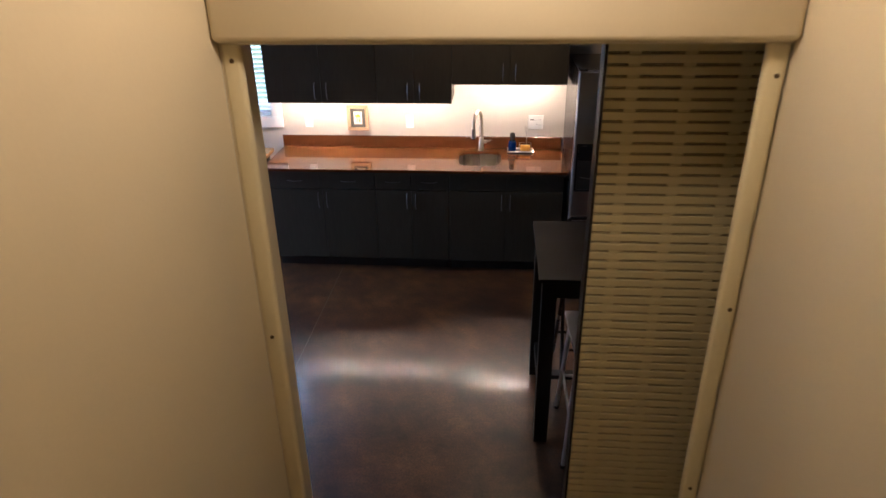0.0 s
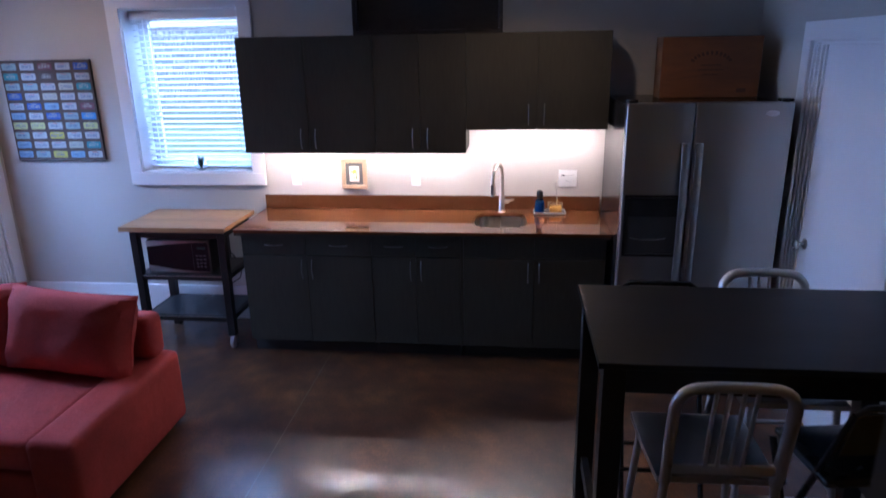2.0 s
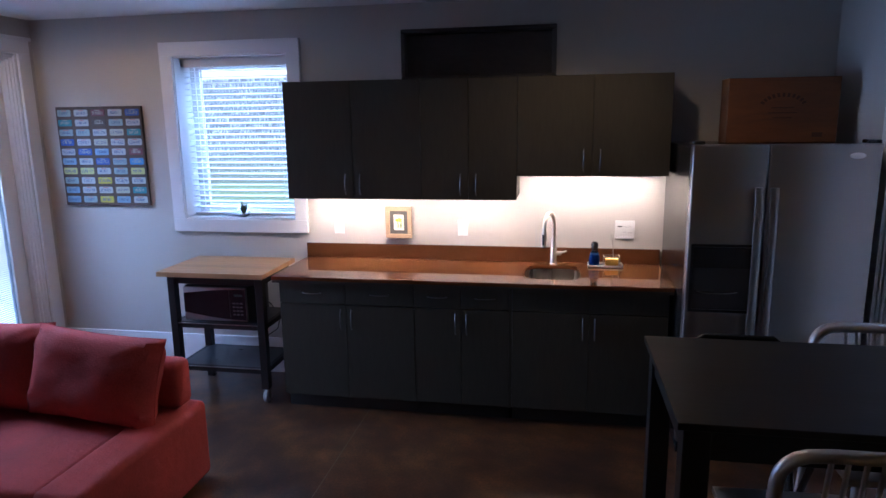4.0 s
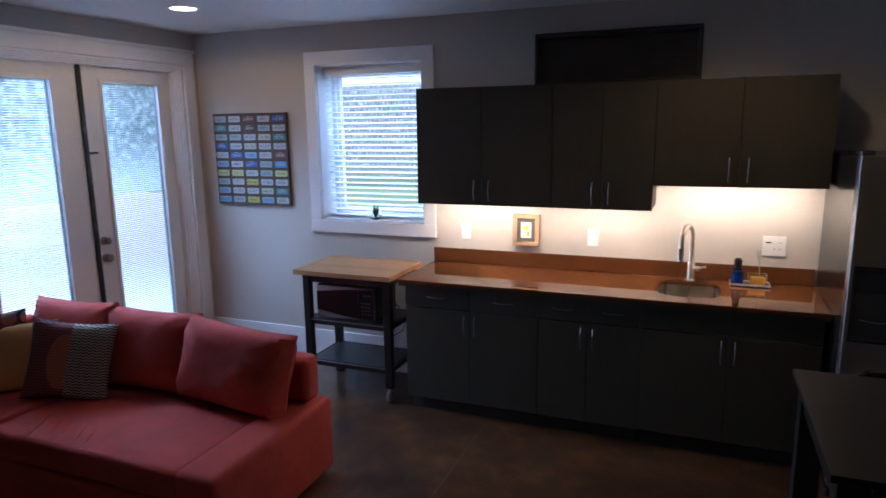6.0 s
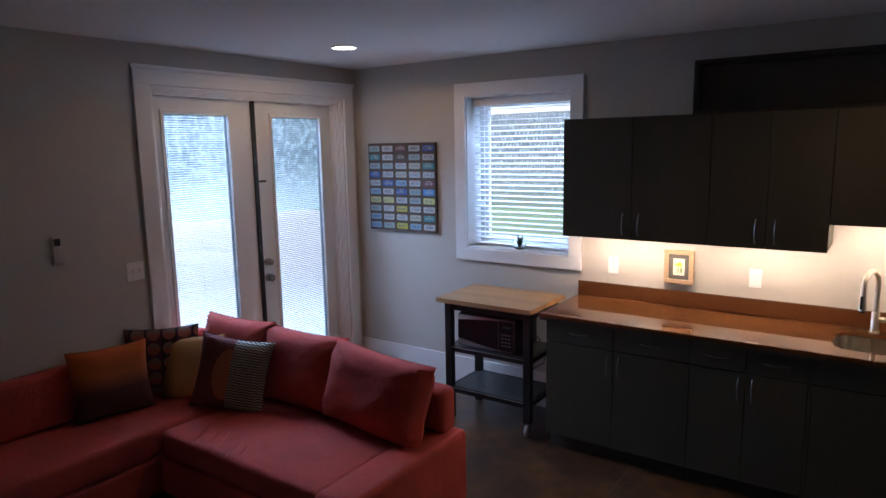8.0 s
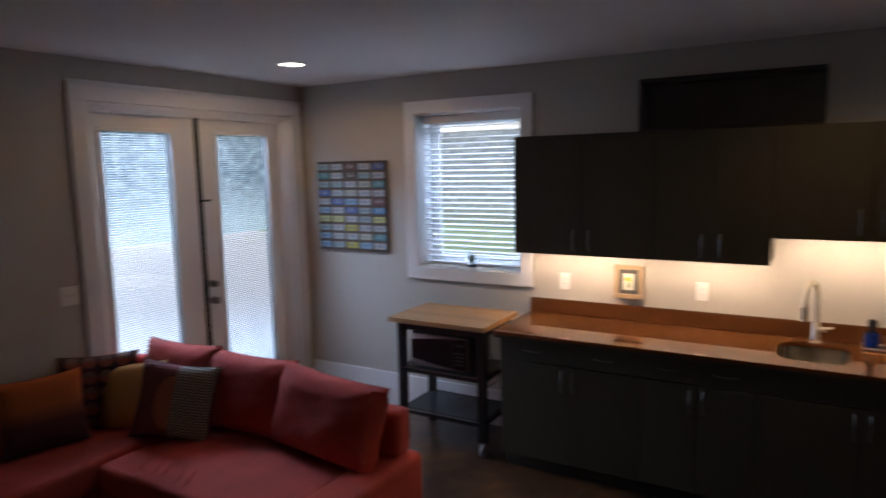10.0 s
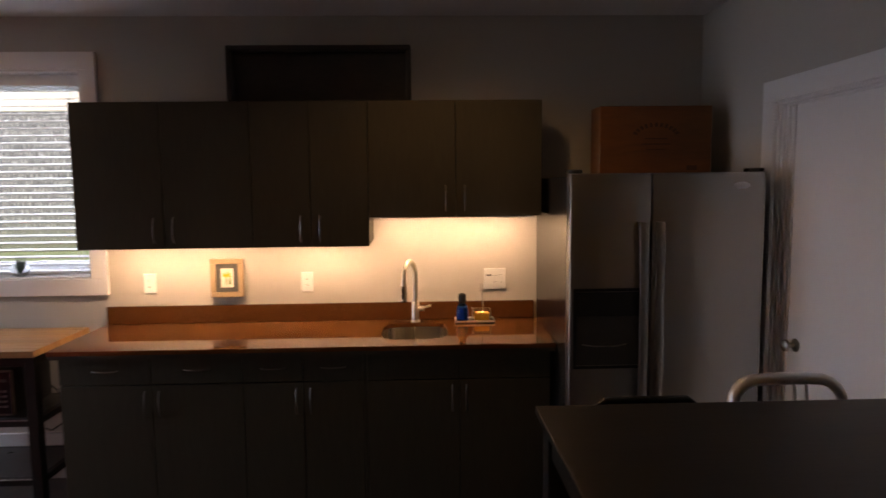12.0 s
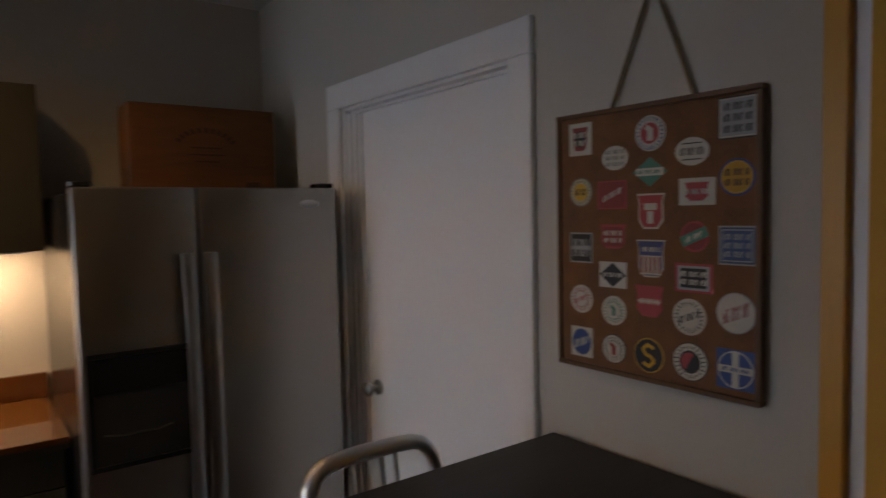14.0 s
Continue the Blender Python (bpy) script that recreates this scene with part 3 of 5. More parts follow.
# white slats painted dark grey: their shaded undersides are put into the colour
M_MINI = mat("enclosed mini blind with painted shade", (0.12, 0.135, 0.15), 0.5, var=0.02, bump=0)


def french_doors():
    d = tagged(new("door_1"), kind="structure")
    d.location = (XW, -1.03, 0)
    X = XW
    for b6 in ((X, X + 0.022, -2.02, -0.05, DZ + 0.0, 2.5), (X, X + 0.022, -2.02, DY0, 0, DZ), (X, X + 0.022, DY1, -0.05, 0, DZ)):
        boxp("casing", b6, M_TRIM, d, bevel=0.003)
    for b6 in ((X + 0.022, X + 0.034, -2.035, -0.035, 2.485, 2.51), (X - 0.2, X, DY0, DY0 + 0.02, 0, DZ), (X - 0.2, X, DY1 - 0.02, DY1, 0, DZ), (X - 0.2, X, DY0 + 0.02, DY1 - 0.02, DZ - 0.02, DZ)):
        boxp("jamb", b6, M_TRIM, d, bevel=0.003)
    for k, (w_, dpt) in enumerate(((0.012, 0.012), (0.024, 0.030), (0.036, 0.050))):
        x1_, x0_ = X - dpt, X - 0.10
        boxp("door_stop_moulding", (x0_, x1_, DY0 + 0.02 + w_ - 0.012 + 0.0002, DY0 + 0.02 + w_, 0, DZ - 0.02 - w_), M_TRIM, d, bevel=0.002)
        boxp("door_stop_moulding", (x0_, x1_, DY1 - 0.02 - w_, DY1 - 0.02 - w_ + 0.012 - 0.0002, 0, DZ - 0.02 - w_), M_TRIM, d, bevel=0.002)
        boxp("door_stop_moulding", (x0_, x1_, DY0 + 0.02 + w_ - 0.012, DY1 - 0.02 - w_ + 0.012, DZ - 0.02 - w_ + 0.0002, DZ - 0.02 - w_ + 0.012), M_TRIM, d, bevel=0.002)
    mid = -1.035
    for a, b, g0, g1 in ((DY0 + 0.022, mid - 0.006, -1.77, -1.25), (mid + 0.006, DY1 - 0.022, -0.86, -0.34)):
        lf = part("door_leaf", bmesh.new(), M_TRIM, d, "white painted full-glass exterior door")
        xa, xb = X - 0.145, X - 0.10
        gz0, gz1 = 0.31, 2.23
        boxes("stile_and_rail", [(xa, xb, a, g0, 0.01, DZ - 0.022), (xa, xb, g1, b, 0.01, DZ - 0.022), (xa, xb, g0, g1, 0.01, gz0), (xa, xb, g0, g1, gz1, DZ - 0.022)], M_TRIM, lf)
        bm = bmesh.new()
        for q in ((g0 - 0.02, g1 + 0.02, gz1 - 0.008, gz1 + 0.02), (g0 - 0.02, g1 + 0.02, gz0 - 0.02, gz0 + 0.008), (g0 - 0.02, g0 + 0.008, gz0 + 0.008, gz1 - 0.008), (g1 - 0.008, g1 + 0.02, gz0 + 0.008, gz1 - 0.008)):
            box(bm, xb, xb + 0.012, *q, bevel=0.003)
        part("glazing_frame", bm, M_TRIM, lf)
        boxp("pane", (xb - 0.006, xb - 0.003, g0, g1, gz0, gz1), M_GLASS, lf, "clear glass", bevel=0).visible_shadow = False
        yl, yr = g0 + 0.009, g1 - 0.009
        boxes("spacer", [(xb - 0.034, xb - 0.007, yl, yl + 0.004, gz0 + 0.009, gz1 - 0.009), (xb - 0.034, xb - 0.007, yr - 0.004, yr, gz0 + 0.009, gz1 - 0.009), (xb - 0.034, xb - 0.007, yl + 0.004, yr - 0.004, gz1 - 0.013, gz1 - 0.009), (xb - 0.034, xb - 0.007, yl + 0.004, yr - 0.004, gz0 + 0.009, gz0 + 0.013)], plain(0.16, 0.18, 0.20, 0.4, 0.6), lf, "grey metal spacer between the panes")
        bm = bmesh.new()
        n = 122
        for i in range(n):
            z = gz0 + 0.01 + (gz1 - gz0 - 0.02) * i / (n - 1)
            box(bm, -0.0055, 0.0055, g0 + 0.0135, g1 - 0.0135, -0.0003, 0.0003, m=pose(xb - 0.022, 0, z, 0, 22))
        part("mini_blind", bm, M_MINI, lf, "fine white slats between the panes, shade painted dark grey", kind="stuff")
        boxp("blind_slider", (xb + 0.012, xb + 0.02, g1 - 0.004, g1 + 0.014, 1.86, 1.90), M_WHITEP, lf)
        boxp("blind_slider", (xb + 0.012, xb + 0.02, g1 - 0.004, g1 + 0.014, 1.70, 1.76), M_WHITEP, lf)
    boxp("weather_strip", (X - 0.10, X - 0.085, mid - 0.018, mid + 0.018, 0.01, DZ - 0.022), M_BLACKP, d, "black weather strip", bevel=0.002)
    boxp("latch", (X - 0.088, X - 0.08, mid + 0.018, mid + 0.085, 1.73, 1.745), M_BLACKP, d, "black flush latch", bevel=0.002)
    yk = mid + 0.065
    for z, r in ((1.11, 0.024), (0.985, 0.028)):
        spun("knob", [(0.030, 0), (0.030, 0.006), (0.012, 0.012), (0.012, 0.025), (r, 0.034), (r, 0.05), (0.014, 0.058)], M_CHROME, d, (X - 0.10, yk, z), "x", "brushed nickel knob")


french_doors()


def right_door():
    d = tagged(new("door_2"), kind="structure")
    d.location = (XE, -1.3, 0)
    X = XE
    for b6 in ((X - 0.02, X, -1.885, -0.725, RZ - 0.008, 2.15), (X - 0.02, X, -1.885, RY0 + 0.005, 0, RZ - 0.008), (X - 0.02, X, RY1 - 0.005, -0.725, 0, RZ - 0.008)):
        boxp("casing", b6, M_TRIM, d, bevel=0.003)
    for b6 in ((X, X + 0.12, RY0, RY0 + 0.018, 0, RZ), (X, X + 0.12, RY1 - 0.018, RY1, 0, RZ), (X, X + 0.12, RY0 + 0.018, RY1 - 0.018, RZ - 0.018, RZ)):
        boxp("jamb", b6, M_TRIM, d, bevel=0.002)
    for b6 in ((X + 0.03, X + 0.042, RY0 + 0.018, RY0 + 0.03, 0, RZ - 0.03), (X + 0.03, X + 0.042, RY0 + 0.018, RY1 - 0.018, RZ - 0.03, RZ - 0.018)):
        boxp("door_stop", b6, M_TRIM, d, bevel=0.002)
    for k, (xo, yi) in enumerate(((0.010, 0.040), (0.022, 0.060), (0.034, 0.082))):
        boxp("jamb_moulding", (X + xo, X + 0.0435, RY1 - yi, RY1 - (0.018, 0.040, 0.060)[k] - 0.0002, 0, RZ - 0.0305), M_TRIM, d, bevel=0.002)
    boxp("door_leaf", (X + 0.044, X + 0.08, RY0 + 0.0195, RY1 - 0.0195, 0.006, RZ - 0.0195), M_TRIM, d, "flat white door slab", bevel=0.002)
    spun("knob", [(0.030, 0), (0.030, -0.006), (0.012, -0.012), (0.012, -0.03), (0.027, -0.042), (0.027, -0.055), (0.014, -0.064)], M_CHROME, d, (X + 0.044, -0.968, 0.965), "x", "satin nickel door knob")


right_door()
# doorway at the foot of the stairs
M_SCREW = plain(0.10, 0.07, 0.04, 0.5, 0.6)
for nm, a, b in (("jamb_trim_west", SX0 + 0.001, SX0 + 0.036), ("jamb_trim_east", SX1 - 0.057, SX1 - 0.021)):
    boxp(nm, (a, b, -4.470, -4.45, 0, 2.451), M_CREAMTRIM, None, kind="structure", bevel=0.008, seg=3)


for sx, sz in ((SX0 + 0.020, 2.42), (SX0 + 0.017, 1.870), (SX1 - 0.036, 2.397), (SX1 - 0.034, 1.966), (SX1 - 0.040, 1.514)):
    spun("screw", [(0.0042, -0.0012), (0.0042, 0.0004)], M_SCREW, None, (sx, -4.470, sz), "y", "dark countersunk screw head in the door trim", n=10, category="screw", group="trim screws")


boxes("doorway_lining", [(SX0, SX0 + 0.004, YS - 0.138, YS - 0.001, 0, SZ - 0.004), (SX1 - 0.004, SX1, YS - 0.138, YS - 0.001, 0, SZ - 0.004), (SX0, SX1, YS - 0.138, YS - 0.001, SZ - 0.004, SZ - 0.0005)], M_CREAM, kind="structure")


def slotted_door():
    X0, X1, Y = 2.0985, 2.86, -4.25
    d = thing("slotted_door", (X0 + 0.38, Y, 0.02), "tan slatted sliding panel with dark slots and black frame", "sliding door")
    m_tan = mat("tan slatted panel", (0.50, 0.435, 0.255), 0.65, var=0.10, scale=4, fine=60, stretch=(0.15, 1, 9), bump=0.3)
    boxp("backing", (X0 + 0.006, X1 - 0.023, Y + 0.008, Y + 0.044, 0.03, 2.43), plain(0.03, 0.022, 0.012, 0.7), d, bevel=0)
    boxes("black_frame", [(X0, X0 + 0.0052, Y - 0.004, Y + 0.045, 0.02, 2.44), (X1 - 0.022, X1, Y - 0.004, Y + 0.03, 0.02, 2.44), (X0 + 0.0052, X1 - 0.022, Y - 0.004, Y + 0.045, 2.43, 2.44)], M_BLACK, d)
    pitch, gap, top = 0.0222, 0.0052, 2.4008
    rows = int((top - 0.06) / pitch)
    z0 = top - rows * pitch
    first = boxp("slat", (X0 + 0.0056, X1 - 0.022, Y - 0.003, Y + 0.003, z0, z0 + pitch - gap), m_tan, d, bevel=0.001)
    for k in range(1, rows + 1):
        s = new("slat", first.data)
        s.parent = d
        s.location = (0, 0, pitch * k)
    bm, ribs = bmesh.new(), bmesh.new()
    for k in range(rows):
        z = z0 + pitch * (k + 1) - gap
        x = X0 + 0.0465
        while x < X1 - 0.05:
            box(bm, x, x + 0.023, Y - 0.0024, Y + 0.003, z - 0.0004, z + gap + 0.0004)
            box(bm, x + 0.002, x + 0.021, Y - 0.0034, Y - 0.0024, z + 0.0016, z + 0.0034)
            x += 0.1045
        box(ribs, X0 + 0.0056, X1 - 0.022, Y - 0.0012, Y + 0.0006, z + 0.0021, z + 0.0031)
    part("stitch_bridges", bm, m_tan, d, kind="stuff")
    part("slot_threads", ribs, m_tan, d, kind="stuff")


slotted_door()


def prism_stairs():
    ys = [-4.05, -4.33, -4.60, -4.87, -5.14, -5.41]
    bm = bmesh.new()
    for i, y in enumerate(ys):
        yb = -6.6 if i == len(ys) - 1 else ys[i + 1] - 0.0
        x0, x1 = (1.43, 2.36) if y < -4.4 else (1.43, 2.08)
        box(bm, x0, x1, yb, y, 0.0, 0.19 * (i + 1), bevel=0)
    part("stairs", bm, mat("stair oak", (0.25, 0.15, 0.08), 0.4, var=0.2, stretch=(0.3, 2, 2)), None, kind="structure")


prism_stairs()
# pine casing at the end of the east wall
boxp("casing_pine", (XE - 0.012, XE + 0.13, -2.642, -2.601, 0, H), M_PINE, None, kind="structure")
boxp("casing_white", (XE + 0.01, XE + 0.13, -2.672, -2.643, 0, H), M_TRIM, None, kind="structure")
boxp("wall_pine", (XE, XE + 0.12, YS - 0.14, -2.673, 0, H + 0.1), mat("yellow painted wall", (0.64, 0.33, 0.04), 0.6, var=0.06), None, kind="structure", bevel=0)


def can(x, y):
    c = thing("recessed_light", (x, y, H - 0.004), "round recessed ceiling light with a white trim ring, lit", "ceiling light", "recessed ceiling lights")
    spun("trim_ring", [(0.078, H - 0.002), (0.095, H - 0.001), (0.095, H - 0.006), (0.080, H - 0.008), (0.078, H - 0.002)], M_WHITEP, c, (x, y, 0), n=32, caps=False)
    spun("diffuser", [(0.076, H - 0.003), (0.076, H - 0.0015)], M_CAN, c, (x, y, 0), n=32)


can(-1.29, -0.98)
can(1.93, -1.08)


def stair_fixture():
    c = thing("ceiling_lamp", (1.9, -4.82, 3.5), "small bare lamp holder on the stairwell ceiling", "ceiling light")
    spun("holder", [(0.06, 3.4999), (0.06, 3.47), (0.02, 3.45), (0.02, 3.16)], M_WHITEP, c, (1.9, -4.82, 0))


stair_fixture()

def cart():
    x0, x1, y0, y1, zt = -0.842, -0.088, -0.62, -0.08, 0.914
    c = thing("kitchen_cart", (-0.465, -0.35, 0), "black-framed rolling kitchen cart with an oiled butcher-block top and two shelves", "kitchen cart")
    n = 9
    for i in range(n):
        a, b = y0 + (y1 - y0) * i / n, y0 + (y1 - y0) * (i + 1) / n
        boxp("top_board", (x0, x1, a + 0.0003, b - 0.0003, zt - 0.032, zt), M_BUTCH, c, bevel=0.001)
    L = 0.052
    fx0, fx1, fy0, fy1 = x0 + 0.035, x1 - 0.035, y0 + 0.06, y1 - 0.03
    for lx in (fx0, fx1 - L):
        for ly in (fy0, fy1 - L):
            boxp("leg", (lx, lx + L, ly, ly + L, 0.10 if lx > -0.5 else 0.0, zt - 0.032), M_BLACK, c, bevel=0.002)
    for z0_, z1_ in ((zt - 0.092, zt - 0.033), (0.513, 0.548), (0.206, 0.241)):
        boxes("rail", [(fx0 + L, fx1 - L, fy0 + 0.008, fy0 + 0.03, z0_, z1_), (fx0 + L, fx1 - L, fy1 - 0.03, fy1 - 0.008, z0_, z1_), (fx0 + 0.01, fx0 + 0.032, fy0 + L, fy1 - L, z0_, z1_), (fx1 - 0.032, fx1 - 0.01, fy0 + L, fy1 - L, z0_, z1_)], M_BLACK, c)
    for z in (0.550, 0.243):
        boxp("shelf", (fx0 + 0.033, fx1 - 0.033, fy0 + 0.031, fy1 - 0.031, z - 0.018, z), plain(0.03, 0.031, 0.033, 0.3), c, "black steel shelf", bevel=0.002)
    for z in (0.5485, 0.2415):
        boxp("edge_strip", (fx0 + L, fx1 - L, fy0 + 0.002, fy0 + 0.0078, z - 0.004, z), M_STEEL, c, "bright steel edge strip", bevel=0.0005)
    for ly in (fy0 + L / 2, fy1 - L / 2):
        wx = fx1 - L / 2
        w = spun("caster_wheel", [(0.014, -0.014), (0.036, -0.016), (0.045, -0.010), (0.045, 0.010), (0.036, 0.016), (0.014, 0.014)], M_RUBBER, c, (wx, ly, 0.045), "x", "grey rubber caster wheel", n=24)
        spun("hub", [(0.011, -0.018), (0.011, 0.018)], M_CHROME, w, (wx, ly, 0.045), "x", n=12)
        boxes("caster_fork", [(wx - 0.023, wx - 0.019, ly - 0.012, ly + 0.012, 0.025, 0.095), (wx + 0.019, wx + 0.023, ly - 0.012, ly + 0.012, 0.025, 0.095), (wx - 0.023, wx + 0.023, ly - 0.015, ly + 0.015, 0.095, 0.0995)], M_CHROME, c)
    # microwave
    mx0, mx1, my0, my1, mz0, mz1 = -0.715, -0.255, -0.53, -0.19, 0.558, 0.800
    m = thing("microwave", ((mx0 + mx1) / 2, -0.3, mz0), "compact microwave oven with a black door, on the cart shelf", "microwave")
    boxp("body", (mx0, mx1, my0 + 0.02, my1, mz0 + 0.01, mz1), plain(0.02, 0.02, 0.022, 0.35), m, "black metal casing", bevel=0.006, seg=2)
    d = boxp("front", (mx0 + 0.002, mx1 - 0.002, my0, my0 + 0.019, mz0 + 0.006, mz1 - 0.004), plain(0.30, 0.28, 0.28, 0.32, 0.8), m, "silver front frame", bevel=0.004, seg=2)
    # black glass whose upper and lower edges are shallow arcs, widening towards the controls
    bm = bmesh.new()
    n, wx = 16, mx1 - mx0 - 0.012
    lo, hi = [], []
    for k in range(n + 1):
        u = k / n
        x = mx0 + 0.006 + wx * u
        zl = mz0 + 0.062 - 0.046 * math.sin(u * math.pi / 2)
        zh = mz1 - 0.048 + 0.036 * math.sin(u * math.pi / 2)
        lo.append([bm.verts.new((x, y, zl)) for y in (my0 - 0.004, my0 - 0.0003)])
        hi.append([bm.verts.new((x, y, zh)) for y in (my0 - 0.004, my0 - 0.0003)])
    for k in range(n):
        bm.faces.new((lo[k][0], lo[k + 1][0], hi[k + 1][0], hi[k][0]))
        bm.faces.new((lo[k][0], lo[k][1], lo[k + 1][1], lo[k + 1][0]))
        bm.faces.new((hi[k][0], hi[k + 1][0], hi[k + 1][1], hi[k][1]))
    bm.faces.new((lo[0][0], hi[0][0], hi[0][1], lo[0][1]))
    bm.faces.new((lo[n][0], lo[n][1], hi[n][1], hi[n][0]))
    g = part("door_glass", bm, mat("smoked glass", (0.010, 0.009, 0.010), 0.22, var=0.05, bump=0, spec=0.25), m, "black glass door and control strip")
    boxp("door_seam", (mx1 - 0.122, mx1 - 0.120, my0 - 0.0052, my0 - 0.0042, mz0 + 0.03, mz1 - 0.02), plain(0.05, 0.05, 0.05, 0.4), g, bevel=0)
    boxp("display", (mx1 - 0.085, mx1 - 0.025, my0 - 0.0055, my0 - 0.0042, mz1 - 0.062, mz1 - 0.046), plain(0.03, 0.06, 0.05, 0.15), g, bevel=0)
    for r in range(4):
        for k in range(3):
            a = mx1 - 0.10 + k * 0.027
            boxp("button", (a, a + 0.018, my0 - 0.0055, my0 - 0.0042, mz0 + 0.05 + r * 0.026, mz0 + 0.060 + r * 0.026), plain(0.05, 0.05, 0.05, 0.4), g, bevel=0)
    for a in (mx0 + 0.04, mx1 - 0.04):
        for b in (my0 + 0.05, my1 - 0.05):
            spun("foot", [(0.012, 0.5505), (0.012, 0.568)], M_BLACKP, m, (a, b, 0), n=10)
    tubep("power_cord", [(-0.30, -0.13, 0.60), (-0.28, -0.10, 0.56), (-0.24, -0.07, 0.44), (-0.27, -0.05, 0.36), (-0.36, -0.04, 0.30), (-0.40, -0.03, 0.31)], 0.004, M_BLACKP, None, "thin black power cord hanging behind the cart", n=8, category="cord")


cart()


def table():
    x0, x1, y0, y1, zt = 2.12, 3.405, -2.69, -1.95, 1.058
    t = thing("bar_table", ((x0 + x1) / 2, (y0 + y1) / 2, 0), "black-brown bar-height wooden table with square legs and stretchers", "table")
    boxp("tabletop", (x0, x1, y0, y1, zt - 0.022, zt), M_BLACK, t, bevel=0.002)
    L, i = 0.075, 0.02
    for a in (x0 + i, x1 - i - L):
        for b in (y0 + i, y1 - i - L):
            boxp("leg", (a, a + L, b, b + L, 0, zt - 0.0225), M_BLACK, t, bevel=0.002)
    for b6 in ((x0 + i + L, x1 - i - L, y0 + i + 0.01, y0 + i + 0.035, zt - 0.12, zt - 0.023), (x0 + i + L, x1 - i - L, y1 - i - 0.035, y1 - i - 0.01, zt - 0.12, zt - 0.023), (x0 + i + 0.01, x0 + i + 0.035, y0 + i + L, y1 - i - L, zt - 0.12, zt - 0.023), (x1 - i - 0.035, x1 - i - 0.01, y0 + i + L, y1 - i - L, zt - 0.12, zt - 0.023)):
        boxp("apron", b6, M_BLACK, t, bevel=0.001)
    for b6 in ((x0 + i + 0.02, x0 + i + 0.05, y0 + i + L, y1 - i - L, 0.20, 0.26), (x1 - i - 0.05, x1 - i - 0.02, y0 + i + L, y1 - i - L, 0.20, 0.26), (x0 + i + L, x1 - i - L, (y0 + y1) / 2 - 0.03, (y0 + y1) / 2 + 0.03, 0.20, 0.23)):
        boxp("stretcher", b6, M_BLACK, t, bevel=0.001)


table()


def navy_stool():
    """Built with its seat's centre over the origin, its back towards -y."""
    s = thing("bar_stool", (0, 0, 0), "brushed aluminium bar stool with a curved slatted back", "bar stool", "bar stools round the table")
    bm = bmesh.new()
    N = 12
    grid = []
    for i in range(N + 1):
        row = []
        for j in range(N + 1):
            u, v = i / N * 2 - 1, j / N * 2 - 1
            x = u * 0.20 * (1 - 0.10 * max(0, -v) * 0.5)
            y = v * 0.195
            edge = max(abs(u), abs(v))
            z = 0.715 - 0.016 * (1 - edge ** 2) * (1 - 0.4 * v) - 0.014 * max(0, edge - 0.85) / 0.15
            row.append(bm.verts.new((x, y, z)))
        grid.append(row)
    for i in range(N):
        for j in range(N):
            bm.faces.new((grid[i][j], grid[i + 1][j], grid[i + 1][j + 1], grid[i][j + 1]))
    r = bmesh.ops.extrude_face_region(bm, geom=list(bm.faces))
    bmesh.ops.translate(bm, verts=[g for g in r["geom"] if isinstance(g, bmesh.types.BMVert)], vec=(0, 0, -0.022))
    part("seat", bm, M_ALU, s, smooth=True)
    top, W = 1.074, 0.171
    yb = -0.205
    def bp(x, z):
        return (x, yb - 0.02 - (z - 0.72) * 0.16, z)
    pts = [bp(-W + 0.0, 0.70), bp(-W - 0.004, 0.85), bp(-W - 0.004, top - 0.075)]
    pts += [bp(-W + 0.07 - 0.074 * math.cos(a), top - 0.075 + 0.075 * math.sin(a)) for a in [radians(q) for q in (20, 40, 60, 80)]]
    pts += [bp(-0.06, top + 0.003), bp(0.06, top + 0.003)]
    pts += [(-p[0], p[1], p[2]) for p in pts[:7][::-1]]
    tubep("back_frame", pts, 0.0215, M_ALU, s, n=12, flat=0.8)
    for x in (-0.060, -0.021, 0.021, 0.060):
        tubep("back_slat", [bp(x * 0.9, 0.765), bp(x, 0.9), bp(x, top - 0.008)], 0.0105, M_ALU, s, n=8, flat=0.6)
    boxp("lower_back_rail", (-W + 0.006, W - 0.006, -0.010, 0.010, -0.018, 0.018), M_ALU, s, bevel=0.004, m=pose(*bp(0, 0.762)[:3], -6))
    for sx in (-1, 1):
        tubep("rear_leg", [(sx * W, yb - 0.018, 0.71), (sx * (W + 0.02), yb - 0.03, 0.4), (sx * (W + 0.045), yb - 0.075, 0.006)], [0.0145, 0.0135, 0.012], M_ALU, s, n=10)
        tubep("front_leg", [(sx * (W - 0.01), 0.165, 0.70), (sx * (W + 0.01), 0.185, 0.4), (sx * (W + 0.035), 0.215, 0.006)], [0.0145, 0.0135, 0.012], M_ALU, s, n=10)
        tubep("side_brace", [(sx * (W + 0.024), yb - 0.04, 0.30), (sx * (W + 0.017), 0.195, 0.30)], 0.008, M_ALU, s, n=8)
        for y in (yb - 0.075, 0.215):
            q = W + (0.045 if y < 0 else 0.035)
            spun("foot_cap", [(0.015, 0.0), (0.015, 0.02)], M_BLACKP, s, (sx * q, y, 0), n=10)
    for y, z in ((yb - 0.033, 0.36), (0.19, 0.26)):
        tubep("cross_brace", [(-W - 0.02, y, z), (W + 0.02, y, z)], 0.009, M_ALU, s, n=8)
    return s


stool = navy_stool()
copy_thing(stool, pose(2.944, -2.085, 0, 0, 0, 180))
